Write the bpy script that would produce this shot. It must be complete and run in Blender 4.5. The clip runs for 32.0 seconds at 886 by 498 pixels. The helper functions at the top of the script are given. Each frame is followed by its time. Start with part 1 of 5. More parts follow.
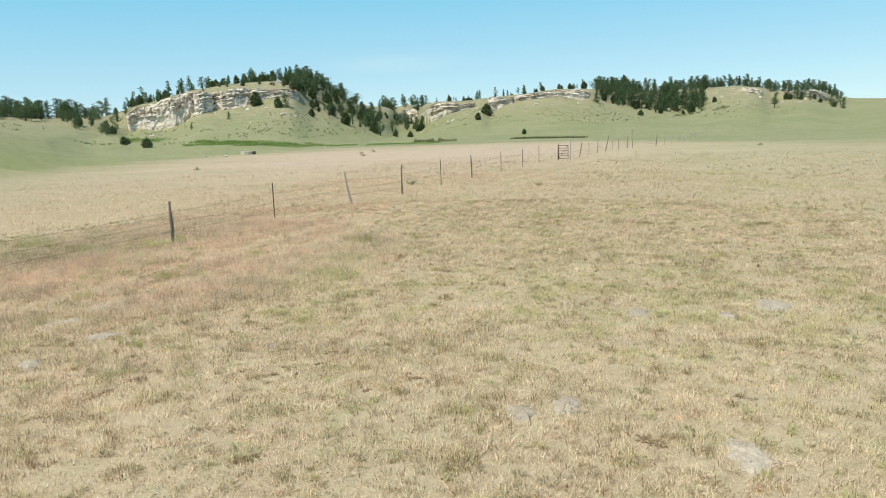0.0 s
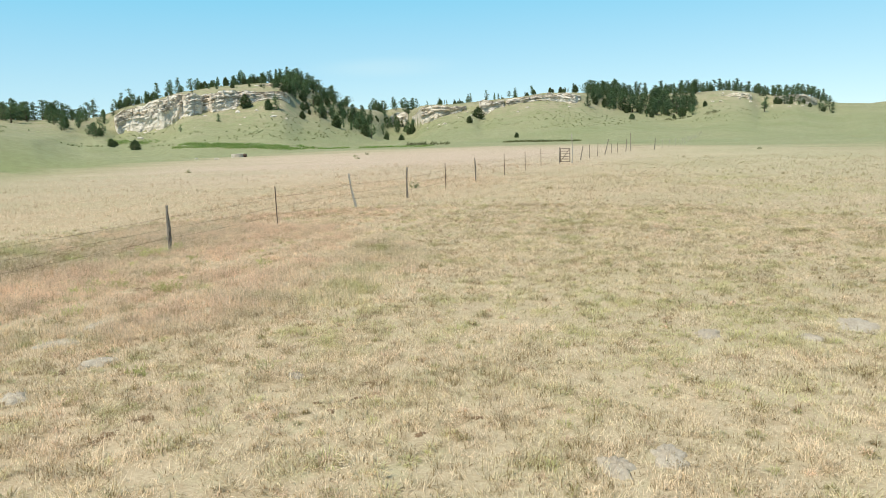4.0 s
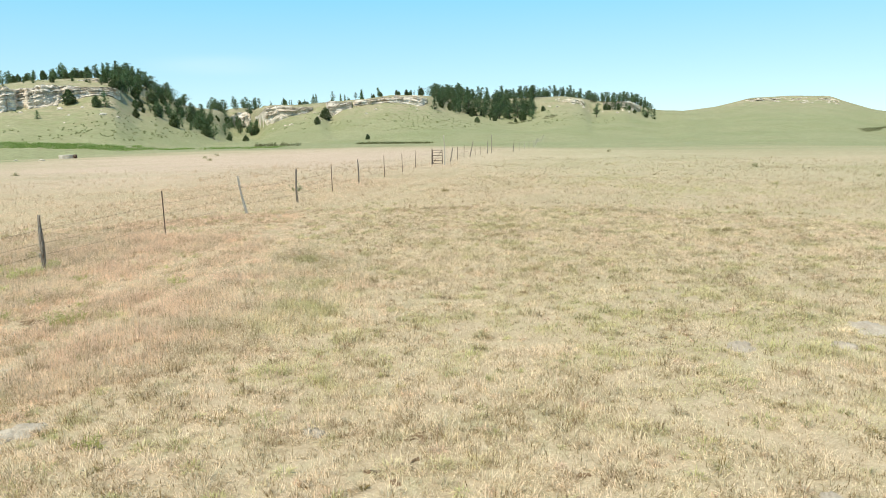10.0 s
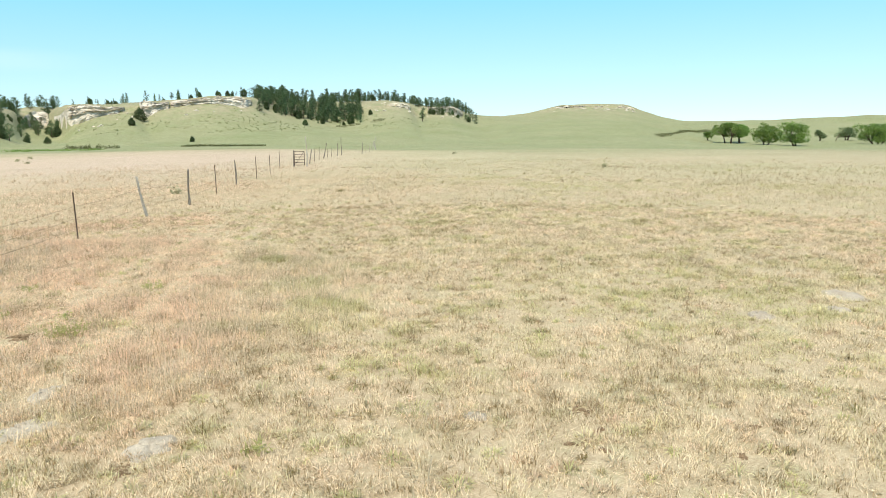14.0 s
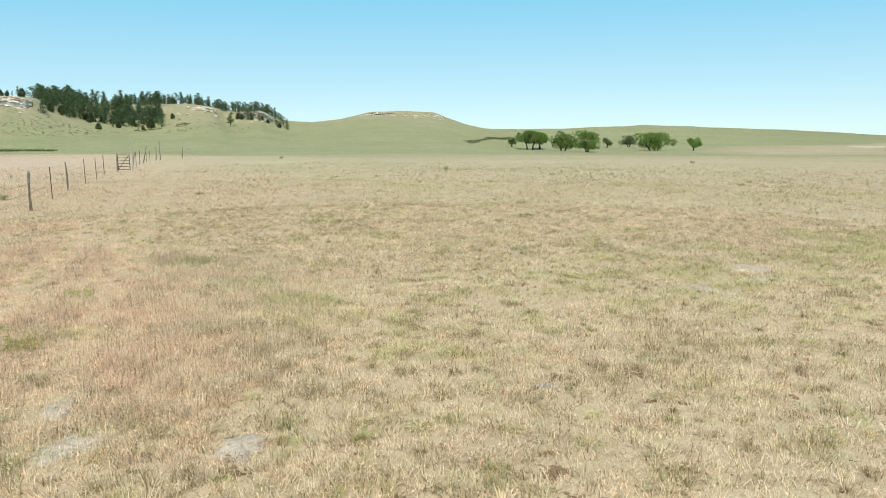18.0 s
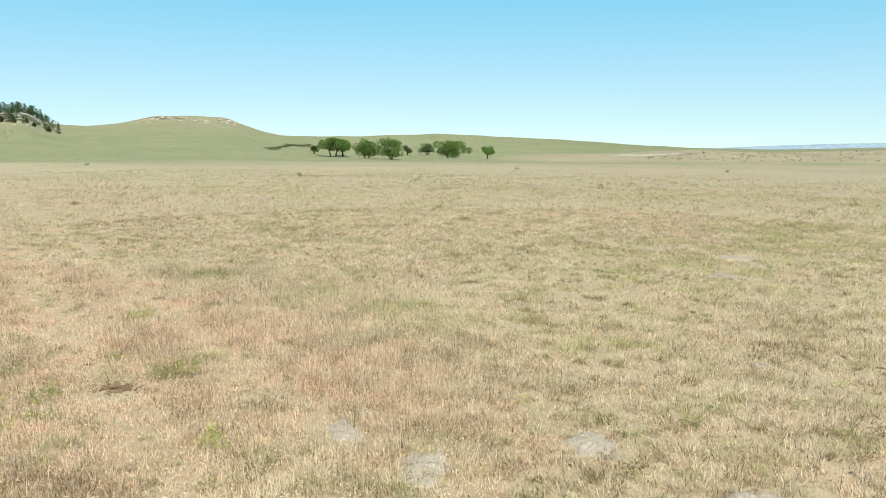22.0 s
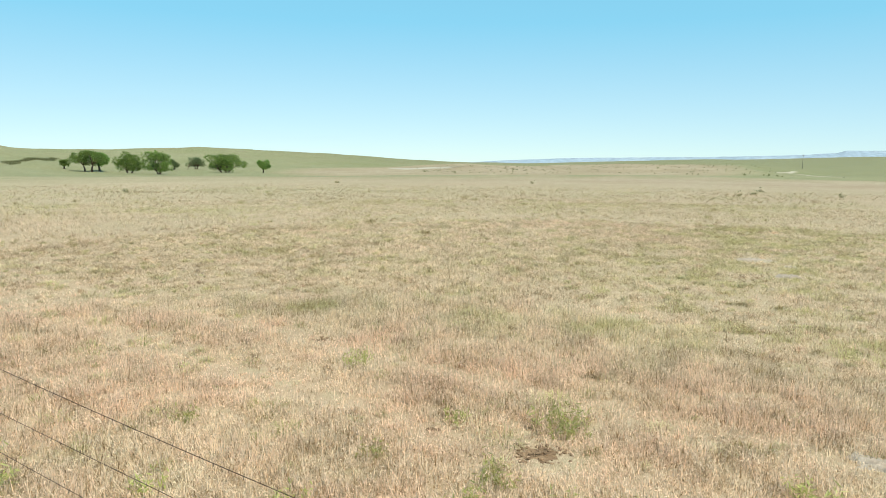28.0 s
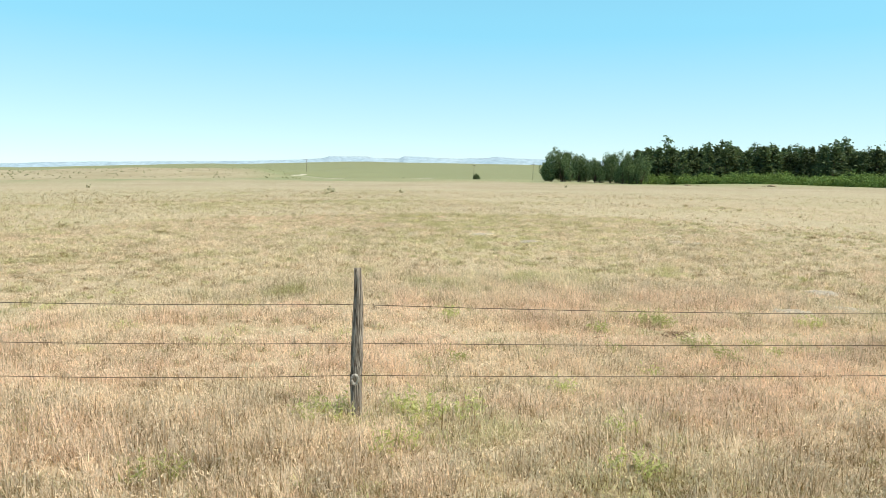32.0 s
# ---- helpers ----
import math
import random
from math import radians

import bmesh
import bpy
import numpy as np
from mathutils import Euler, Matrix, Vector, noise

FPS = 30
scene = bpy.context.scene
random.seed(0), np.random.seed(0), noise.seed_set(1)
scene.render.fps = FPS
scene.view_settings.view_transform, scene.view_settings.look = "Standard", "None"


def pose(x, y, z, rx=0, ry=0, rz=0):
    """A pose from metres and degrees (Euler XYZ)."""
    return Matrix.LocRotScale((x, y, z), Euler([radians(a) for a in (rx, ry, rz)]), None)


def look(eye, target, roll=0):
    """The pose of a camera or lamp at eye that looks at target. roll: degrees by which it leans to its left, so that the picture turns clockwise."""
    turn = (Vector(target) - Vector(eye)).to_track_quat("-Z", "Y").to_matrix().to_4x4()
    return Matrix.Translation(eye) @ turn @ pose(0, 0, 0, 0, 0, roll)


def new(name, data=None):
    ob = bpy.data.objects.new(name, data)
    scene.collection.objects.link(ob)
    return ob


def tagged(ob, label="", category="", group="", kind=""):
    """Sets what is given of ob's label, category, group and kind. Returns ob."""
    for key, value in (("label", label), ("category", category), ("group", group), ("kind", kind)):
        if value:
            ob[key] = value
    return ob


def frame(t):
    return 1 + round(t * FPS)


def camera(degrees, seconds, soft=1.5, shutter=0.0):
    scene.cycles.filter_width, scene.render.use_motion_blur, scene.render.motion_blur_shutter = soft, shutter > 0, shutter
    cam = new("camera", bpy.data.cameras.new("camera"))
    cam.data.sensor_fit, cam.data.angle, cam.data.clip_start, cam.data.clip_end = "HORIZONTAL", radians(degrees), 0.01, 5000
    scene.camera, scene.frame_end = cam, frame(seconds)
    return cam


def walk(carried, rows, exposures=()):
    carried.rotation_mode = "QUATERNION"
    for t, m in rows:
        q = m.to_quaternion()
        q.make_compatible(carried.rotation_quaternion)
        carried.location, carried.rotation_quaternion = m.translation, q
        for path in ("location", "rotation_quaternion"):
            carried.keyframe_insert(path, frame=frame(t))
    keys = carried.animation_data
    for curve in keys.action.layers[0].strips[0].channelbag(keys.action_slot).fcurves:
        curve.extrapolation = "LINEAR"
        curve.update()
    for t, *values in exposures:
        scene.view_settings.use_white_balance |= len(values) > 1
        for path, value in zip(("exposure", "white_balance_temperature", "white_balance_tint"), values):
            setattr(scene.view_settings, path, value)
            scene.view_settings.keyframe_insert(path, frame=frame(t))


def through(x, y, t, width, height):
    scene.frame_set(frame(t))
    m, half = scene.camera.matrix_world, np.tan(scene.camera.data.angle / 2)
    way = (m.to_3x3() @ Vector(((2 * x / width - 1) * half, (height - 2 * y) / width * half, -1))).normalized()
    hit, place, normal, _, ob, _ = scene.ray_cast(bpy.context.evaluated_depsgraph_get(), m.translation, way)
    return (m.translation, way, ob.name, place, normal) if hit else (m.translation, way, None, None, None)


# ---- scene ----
cam = camera(63.9, 32.0, 0.9)
PATH = [
    (0, (0.429, -0.306, 3.437), (0.118, 1.637, 3.084), -2.4),
    (0.5, (0.465, 0.012, 3.439), (0.155, 1.957, 3.087), -2.3),
    (1, (0.514, 0.332, 3.419), (0.206, 2.277, 3.068), -2.3),
    (1.5, (0.503, 0.62, 3.412), (0.197, 2.565, 3.063), -2.3),
    (2, (0.406, 0.815, 3.392), (0.102, 2.761, 3.044), -2.3),
    (2.5, (0.233, 0.97, 3.378), (-0.068, 2.916, 3.032), -2.3),
    (3, (-0.019, 1.06, 3.345), (-0.317, 3.007, 2.999), -2.3),
    (3.5, (-0.344, 1.108, 3.349), (-0.637, 3.056, 3.004), -2.3),
    (4, (-0.7, 1.101, 3.342), (-0.98, 3.052, 2.997), -2.2),
    (4.5, (-0.978, 1.109, 3.333), (-1.237, 3.062, 2.987), -2.2),
    (6.5, (-1.728, 1.158, 3.333), (-1.858, 3.123, 2.983), -2.1),
    (7, (-1.904, 1.237, 3.322), (-1.989, 3.204, 2.972), -2.0),
    (7.5, (-2.004, 1.408, 3.3), (-2.051, 3.376, 2.949), -2.0),
    (8, (-2.057, 1.672, 3.299), (-2.064, 3.64, 2.946), -2.0),
    (8.5, (-2.113, 1.98, 3.297), (-2.085, 3.948, 2.944), -1.8),
    (9, (-2.265, 2.338, 3.284), (-2.196, 4.305, 2.931), -1.7),
    (9.5, (-2.618, 2.589, 3.296), (-2.513, 4.555, 2.943), -1.6),
    (10, (-3.282, 2.795, 3.289), (-3.129, 4.758, 2.936), -1.5),
    (10.5, (-3.872, 2.87, 3.256), (-3.655, 4.826, 2.903), -1.4),
    (11, (-4.401, 2.912, 3.244), (-4.105, 4.858, 2.889), -1.4),
    (11.5, (-4.819, 2.951, 3.235), (-4.446, 4.883, 2.879), -1.3),
    (12, (-5.233, 2.987, 3.22), (-4.772, 4.9, 2.864), -1.2),
    (12.5, (-5.642, 3.041, 3.218), (-5.14, 4.944, 2.862), -1.1),
    (13, (-6.083, 3.138, 3.207), (-5.543, 5.031, 2.853), -1.0),
    (13.5, (-6.491, 3.224, 3.196), (-5.91, 5.105, 2.842), -1.0),
    (14, (-6.931, 3.313, 3.179), (-6.296, 5.177, 2.826), -0.9),
    (14.5, (-7.327, 3.396, 3.17), (-6.642, 5.242, 2.817), -0.9),
    (16.5, (-8.702, 3.848, 2.95), (-7.785, 5.592, 2.605), -0.6),
    (17, (-9.015, 4.038, 2.954), (-8.025, 5.741, 2.611), -0.4),
    (17.5, (-9.297, 4.224, 2.936), (-8.25, 5.893, 2.595), -0.4),
    (18, (-9.608, 4.45, 2.926), (-8.5, 6.08, 2.586), -0.3),
    (18.5, (-9.919, 4.691, 2.923), (-8.748, 6.277, 2.584), -0.3),
    (19, (-10.325, 5.001, 2.898), (-9.095, 6.542, 2.562), -0.1),
    (19.5, (-10.79, 5.353, 2.879), (-9.508, 6.852, 2.545), -0.0),
    (20, (-11.352, 5.805, 2.877), (-10.014, 7.254, 2.545), 0.0),
    (20.5, (-11.905, 6.279, 2.872), (-10.534, 7.698, 2.544), 0.2),
    (21, (-12.459, 6.827, 2.844), (-11.043, 8.201, 2.52), 0.3),
    (21.5, (-12.997, 7.363, 2.828), (-11.521, 8.673, 2.505), 0.3),
    (22, (-13.534, 7.948, 2.822), (-11.999, 9.19, 2.503), 0.4),
    (22.5, (-13.977, 8.483, 2.808), (-12.386, 9.653, 2.493), 0.4),
    (23, (-14.341, 8.967, 2.781), (-12.691, 10.053, 2.469), 0.5),
    (23.5, (-14.526, 9.339, 2.748), (-12.825, 10.345, 2.441), 0.6),
    (24, (-14.612, 9.678, 2.751), (-12.866, 10.603, 2.448), 0.8),
    (24.5, (-14.643, 9.937, 2.75), (-12.864, 10.802, 2.452), 0.9),
    (26.5, (-15.181, 11.942, 2.7), (-13.363, 12.726, 2.416), 0.4),
    (27, (-15.375, 12.781, 2.716), (-13.545, 13.54, 2.435), 0.5),
    (27.5, (-15.573, 13.633, 2.676), (-13.732, 14.365, 2.399), 0.6),
    (28, (-15.92, 14.574, 2.63), (-14.058, 15.25, 2.356), 0.7),
    (28.5, (-16.3, 15.483, 2.574), (-14.406, 16.067, 2.304), 0.7),
    (29, (-16.767, 16.485, 2.532), (-14.835, 16.927, 2.267), 0.9),
    (29.5, (-17.194, 17.441, 2.514), (-15.237, 17.761, 2.252), 1.0),
    (30, (-17.592, 18.474, 2.459), (-15.614, 18.611, 2.201), 1.0),
    (30.5, (-17.867, 19.417, 2.412), (-15.884, 19.354, 2.158), 1.1),
    (31, (-18.03, 20.38, 2.358), (-16.068, 20.084, 2.106), 1.1),
    (31.5, (-18.099, 21.223, 2.316), (-16.174, 20.737, 2.07), 1.1),
    (32, (-18.091, 22.13, 2.252), (-16.208, 21.498, 2.011), 1.1),
]
walk(cam, [(t, look(eye, target, roll)) for t, eye, target, roll in PATH], ((0, -0.1, 6600, 6), (5, 0.0, 6600, 6), (9, 0.09, 6600, 6), (11.5, 0.13, 6600, 6), (14, 0.2, 6600, 6), (16, 0.1, 6600, 6), (18, -0.06, 6600, 6), (20, -0.02, 6600, 6), (27, -0.07, 6600, 6), (29, 0.04, 6600, 6), (32, 0.15, 6800, 6)))

# ---- sky, sun ----
SUN_BEARING, SUN_HEIGHT = 220.0, 61.0
sun_dir = Vector((math.sin(radians(SUN_BEARING)) * math.cos(radians(SUN_HEIGHT)),
                  math.cos(radians(SUN_BEARING)) * math.cos(radians(SUN_HEIGHT)), math.sin(radians(SUN_HEIGHT))))
world = bpy.data.worlds.new("sky")
scene.world = world
world.use_nodes = True
wn, wl = world.node_tree.nodes, world.node_tree.links
sky = wn.new("ShaderNodeTexSky")
sky.sky_type = "NISHITA"
sky.sun_disc = False
sky.sun_elevation, sky.sun_rotation = radians(SUN_HEIGHT), radians(SUN_BEARING)
sky.altitude, sky.air_density, sky.dust_density, sky.ozone_density = 1200, 1.0, 0.25, 1.6
coord = wn.new("ShaderNodeTexCoord")
lift = wn.new("ShaderNodeVectorMath")
lift.operation = "ADD"
lift.inputs[1].default_value = (0, 0, 0.042)      # the plain falls away to the east, so the sky begins a little lower
wl.new(coord.outputs["Generated"], lift.inputs[0])
wl.new(lift.outputs[0], sky.inputs["Vector"])
wn["Background"].inputs["Strength"].default_value = 0.165
clear = wn.new("ShaderNodeMix")
clear.data_type, clear.blend_type = "RGBA", "MULTIPLY"
clear.inputs[0].default_value, clear.inputs[7].default_value = 1.0, (0.86, 1.03, 1.0, 1)
wl.new(sky.outputs[0], clear.inputs[6])
streaks = wn.new("ShaderNodeMapping")
streaks.inputs["Scale"].default_value, streaks.inputs["Rotation"].default_value = (2.2, 2.2, 26.0), (0.05, 0.08, 0.3)
wl.new(lift.outputs[0], streaks.inputs["Vector"])
cirrus = wn.new("ShaderNodeTexNoise")
cirrus.inputs["Scale"].default_value, cirrus.inputs["Detail"].default_value = 1.4, 5.0
wl.new(streaks.outputs[0], cirrus.inputs["Vector"])
thin = wn.new("ShaderNodeMapRange")
thin.inputs["From Min"].default_value, thin.inputs["From Max"].default_value, thin.inputs["To Max"].default_value = 0.58, 0.85, 0.68
thin.inputs["To Min"].default_value = 0.6
wl.new(cirrus.outputs["Fac"], thin.inputs["Value"])
# a dry haze that pales toward the horizon
height = wn.new("ShaderNodeSeparateXYZ")
wl.new(coord.outputs["Generated"], height.inputs[0])
rise_up = wn.new("ShaderNodeMapRange")
rise_up.inputs["From Min"].default_value, rise_up.inputs["From Max"].default_value = -0.005, 0.17
wl.new(height.outputs["Z"], rise_up.inputs["Value"])
haze = wn.new("ShaderNodeMix")
haze.data_type = "RGBA"
haze.inputs[6].default_value, haze.inputs[7].default_value = (4.2, 5.0, 5.5, 1), (1.6, 4.65, 6.2, 1)
wl.new(rise_up.outputs["Result"], haze.inputs[0])
veil = wn.new("ShaderNodeMix")
veil.data_type = "RGBA"
wl.new(haze.outputs[2], veil.inputs[7])
overhead = wn.new("ShaderNodeMapRange")
overhead.inputs["From Min"].default_value, overhead.inputs["From Max"].default_value = 0.19, 0.5
overhead.inputs["To Min"].default_value, overhead.inputs["To Max"].default_value = 1.0, 0.15
wl.new(height.outputs["Z"], overhead.inputs["Value"])
thinner = wn.new("ShaderNodeMath")
thinner.operation = "MULTIPLY"
wl.new(thin.outputs["Result"], thinner.inputs[0])
wl.new(overhead.outputs["Result"], thinner.inputs[1])
wl.new(thinner.outputs[0], veil.inputs[0])
wl.new(clear.outputs[2], veil.inputs[6])
# one thin wisp of cloud low in the north
off_wisp = wn.new("ShaderNodeVectorMath")
off_wisp.operation = "SUBTRACT"
off_wisp.inputs[1].default_value = (-0.205, 0.975, 0.080)
wl.new(coord.outputs["Generated"], off_wisp.inputs[0])
near_wisp = wn.new("ShaderNodeMapping")
near_wisp.inputs["Scale"].default_value, near_wisp.inputs["Rotation"].default_value = (9.0, 2.0, 62.0), (0.0, 0.06, 0.0)
wl.new(off_wisp.outputs[0], near_wisp.inputs["Vector"])
span = wn.new("ShaderNodeVectorMath")
span.operation = "LENGTH"
wl.new(near_wisp.outputs[0], span.inputs[0])
feather = wn.new("ShaderNodeMapRange")
feather.interpolation_type = "SMOOTHSTEP"
feather.inputs["From Min"].default_value, feather.inputs["From Max"].default_value = 0.1, 1.1
feather.inputs["To Min"].default_value, feather.inputs["To Max"].default_value = 0.75, 0.0
wl.new(span.outputs["Value"], feather.inputs["Value"])
ragged = wn.new("ShaderNodeMath")
ragged.operation = "MULTIPLY"
wl.new(feather.outputs["Result"], ragged.inputs[0])
wl.new(cirrus.outputs["Fac"], ragged.inputs[1])
wisp = wn.new("ShaderNodeMix")
wisp.data_type = "RGBA"
wisp.inputs[7].default_value = (4.2, 5.5, 6.0, 1)
wl.new(ragged.outputs[0], wisp.inputs[0])
wl.new(veil.outputs[2], wisp.inputs[6])
wl.new(wisp.outputs[2], wn["Background"].inputs["Color"])
sun = new("sun", bpy.data.lights.new("sun", "SUN"))
sun.data.energy, sun.data.angle, sun.data.color = 5.0, radians(0.53), (1.0, 0.93, 0.82)
sun.matrix_world = look(sun_dir * 50, (0, 0, 0))

rng = np.random.default_rng(7)


# ---- helpers for meshes ----
def mk_mesh(name, verts, faces, mat=None, smooth=False):
    """A mesh from arrays of places and of triangles or quads."""
    verts = np.asarray(verts, np.float32).reshape(-1, 3)
    faces = np.asarray(faces, np.int32)
    me = bpy.data.meshes.new(name)
    me.vertices.add(len(verts))
    me.vertices.foreach_set("co", verts.ravel())
    k = faces.shape[1]
    me.loops.add(faces.size)
    me.loops.foreach_set("vertex_index", faces.ravel())
    me.polygons.add(len(faces))
    me.polygons.foreach_set("loop_start", np.arange(0, faces.size, k, dtype=np.int32))
    me.polygons.foreach_set("use_smooth", np.full(len(faces), smooth))
    me.update(calc_edges=True)
    if mat:
        me.materials.append(mat)
    return me


def place(name, me, parent=None, m=None, label=""):
    ob = new(name, me)
    if parent:
        ob.parent = parent
    if m is not None:
        ob.matrix_basis = m
    return tagged(ob, label)


def part(name, bm, material, parent, label="", smooth=False):
    me = bpy.data.meshes.new(name)
    bm.to_mesh(me)
    bm.free()
    me.materials.append(material)
    for p in me.polygons:
        p.use_smooth = smooth
    return place(name, me, parent, None, label)


def tube(points, radii, sides=6, wob=0.0, seed=0):
    """Places and quads of a closed tube along points."""
    g = np.random.default_rng(seed)
    pts = np.asarray(points, float)
    radii = np.broadcast_to(np.asarray(radii, float), (len(pts),))
    way = np.gradient(pts, axis=0)
    way /= np.linalg.norm(way, axis=1)[:, None] + 1e-9
    ref = np.where(np.abs(way[:, 2:3]) > 0.9, [[1.0, 0, 0]], [[0, 0, 1.0]])
    a = np.cross(way, ref)
    a /= np.linalg.norm(a, axis=1)[:, None]
    b = np.cross(way, a)
    ang = np.arange(sides) * 2 * np.pi / sides
    rr = radii[:, None] * (1 + wob * g.normal(size=(len(pts), sides)))
    v = pts[:, None] + rr[..., None] * (np.cos(ang)[None, :, None] * a[:, None] + np.sin(ang)[None, :, None] * b[:, None])
    v = v.reshape(-1, 3)
    f = []
    for i in range(len(pts) - 1):
        for j in range(sides):
            k = (j + 1) % sides
            f.append((i * sides + j, i * sides + k, (i + 1) * sides + k, (i + 1) * sides + j))
    n = len(v)
    v = np.vstack([v, pts[:1], pts[-1:]])
    for j in range(sides):
        k = (j + 1) % sides
        f.append((n, k, j, n))
        f.append((n + 1, n - sides + j, n - sides + k, n + 1))
    return v, [q if q[0] != q[3] else q[:3] for q in f]


def poly_mesh(name, pieces, mat, smooth=True):
    """One mesh from several (places, faces) of mixed faces."""
    vs, fs, n = [], [], 0
    for v, f in pieces:
        vs.append(np.asarray(v, float))
        fs += [tuple(int(i) + n for i in q) for q in f]
        n += len(v)
    me = bpy.data.meshes.new(name)
    me.from_pydata(np.vstack(vs).tolist(), [], fs)
    me.materials.append(mat)
    for p in me.polygons:
        p.use_smooth = smooth
    me.update()
    return me


def hash2(i, j, seed):
    h = np.sin(i * 127.1 + j * 311.7 + seed * 74.7) * 43758.5453
    return h - np.floor(h)


def vnoise(x, y, scale, seed=0):
    """Smooth value noise in 0..1 with cells of that many metres."""
    x, y = np.asarray(x) / scale, np.asarray(y) / scale
    ca, sa = math.cos(0.5 + 1.3 * seed), math.sin(0.5 + 1.3 * seed)
    x, y = ca * x - sa * y, sa * x + ca * y
    i, j = np.floor(x), np.floor(y)
    u, v = x - i, y - j
    u, v = u * u * (3 - 2 * u), v * v * (3 - 2 * v)
    a, b, c, d = hash2(i, j, seed), hash2(i + 1, j, seed), hash2(i, j + 1, seed), hash2(i + 1, j + 1, seed)
    return (a * (1 - u) + b * u) * (1 - v) + (c * (1 - u) + d * u) * v


# ---- materials ----
def material(name, rough=0.9, metal=0.0):
    m = bpy.data.materials.new(name)
    m.use_nodes = True
    b = m.node_tree.nodes["Principled BSDF"]
    b.inputs["Roughness"].default_value, b.inputs["Metallic"].default_value = rough, metal
    b.inputs["Specular IOR Level"].default_value = 0.25
    return m, m.node_tree.nodes, m.node_tree.links, b


def noise_node(n, l, where, scale, detail=4.0, rough=0.6):
    t = n.new("ShaderNodeTexNoise")
    t.inputs["Scale"].default_value, t.inputs["Detail"].default_value, t.inputs["Roughness"].default_value = scale, detail, rough
    l.new(where, t.inputs["Vector"])
    return t.outputs["Fac"]


def ramp(n, l, fac, lo, hi):
    r = n.new("ShaderNodeMapRange")
    r.inputs["From Min"].default_value, r.inputs["From Max"].default_value = lo, hi
    l.new(fac, r.inputs["Value"])
    return r.outputs["Result"]


def mix(n, l, fac, a, b, blend="MIX"):
    m = n.new("ShaderNodeMix")
    m.data_type, m.blend_type = "RGBA", blend
    for sock, v in ((m.inputs[0], fac), (m.inputs[6], a), (m.inputs[7], b)):
        if isinstance(v, bpy.types.NodeSocket):
            l.new(v, sock)
        elif isinstance(v, (int, float)):
            sock.default_value = v
        else:
            sock.default_value = (*v, 1)
    return m.outputs[2]


def bump(n, l, b, height, strength, dist):
    k = n.new("ShaderNodeBump")
    k.inputs["Strength"].default_value, k.inputs["Distance"].default_value = strength, dist
    l.new(height, k.inputs["Height"])
    l.new(k.outputs[0], b.inputs["Normal"])


def position(n):
    return n.new("ShaderNodeNewGeometry").outputs["Position"]


def simple(name, dark, light, scale, rough=0.9, metal=0.0, relief=0.0, grain=None, local=True):
    """A surface of two tones in blotches and a finer grain; varies a little from object to object."""
    m, n, l, b = material(name, rough, metal)
    where = n.new("ShaderNodeTexCoord").outputs["Object"] if local else position(n)
    blot = noise_node(n, l, where, scale)
    fine = noise_node(n, l, where, grain or scale * 9, 3.0)
    c = mix(n, l, ramp(n, l, blot, 0.3, 0.7), dark, light)
    c = mix(n, l, ramp(n, l, fine, 0.3, 0.75), mix(n, l, 0.35, c, (0.0, 0.0, 0.0)), c)
    hsv = n.new("ShaderNodeHueSaturation")
    rnd = n.new("ShaderNodeObjectInfo").outputs["Random"]
    l.new(ramp_out(n, l, rnd, 0.85, 1.15), hsv.inputs["Value"])
    l.new(c, hsv.inputs["Color"])
    l.new(hsv.outputs[0], b.inputs["Base Color"])
    if relief:
        bump(n, l, b, fine, 0.6, relief)
    return m


def ramp_out(n, l, fac, lo, hi):
    r = n.new("ShaderNodeMapRange")
    r.inputs["To Min"].default_value, r.inputs["To Max"].default_value = lo, hi
    l.new(fac, r.inputs["Value"])
    return r.outputs["Result"]


def leaf_material(name, dark, light, through, trans=0.35):
    """Leaves: two greens by clump and by object, partly lit through."""
    m, n, l, b = material(name, 0.65)
    isl = n.new("ShaderNodeNewGeometry").outputs["Random Per Island"]
    rnd = n.new("ShaderNodeObjectInfo").outputs["Random"]
    c = mix(n, l, isl, dark, light)
    hsv = n.new("ShaderNodeHueSaturation")
    l.new(ramp_out(n, l, rnd, 0.75, 1.25), hsv.inputs["Value"])
    l.new(ramp_out(n, l, rnd, 0.49, 0.51), hsv.inputs["Hue"])
    l.new(c, hsv.inputs["Color"])
    l.new(hsv.outputs[0], b.inputs["Base Color"])
    tr = n.new("ShaderNodeBsdfTranslucent")
    l.new(mix(n, l, 0.5, hsv.outputs[0], through), tr.inputs["Color"])
    ms = n.new("ShaderNodeMixShader")
    ms.inputs[0].default_value = trans
    l.new(b.outputs[0], ms.inputs[1])
    l.new(tr.outputs[0], ms.inputs[2])
    l.new(ms.outputs[0], n["Material Output"].inputs["Surface"])
    return m


STRAW, PINK, OLIVE, SOIL = (0.54, 0.445, 0.28), (0.56, 0.41, 0.27), (0.29, 0.325, 0.15), (0.42, 0.33, 0.205)


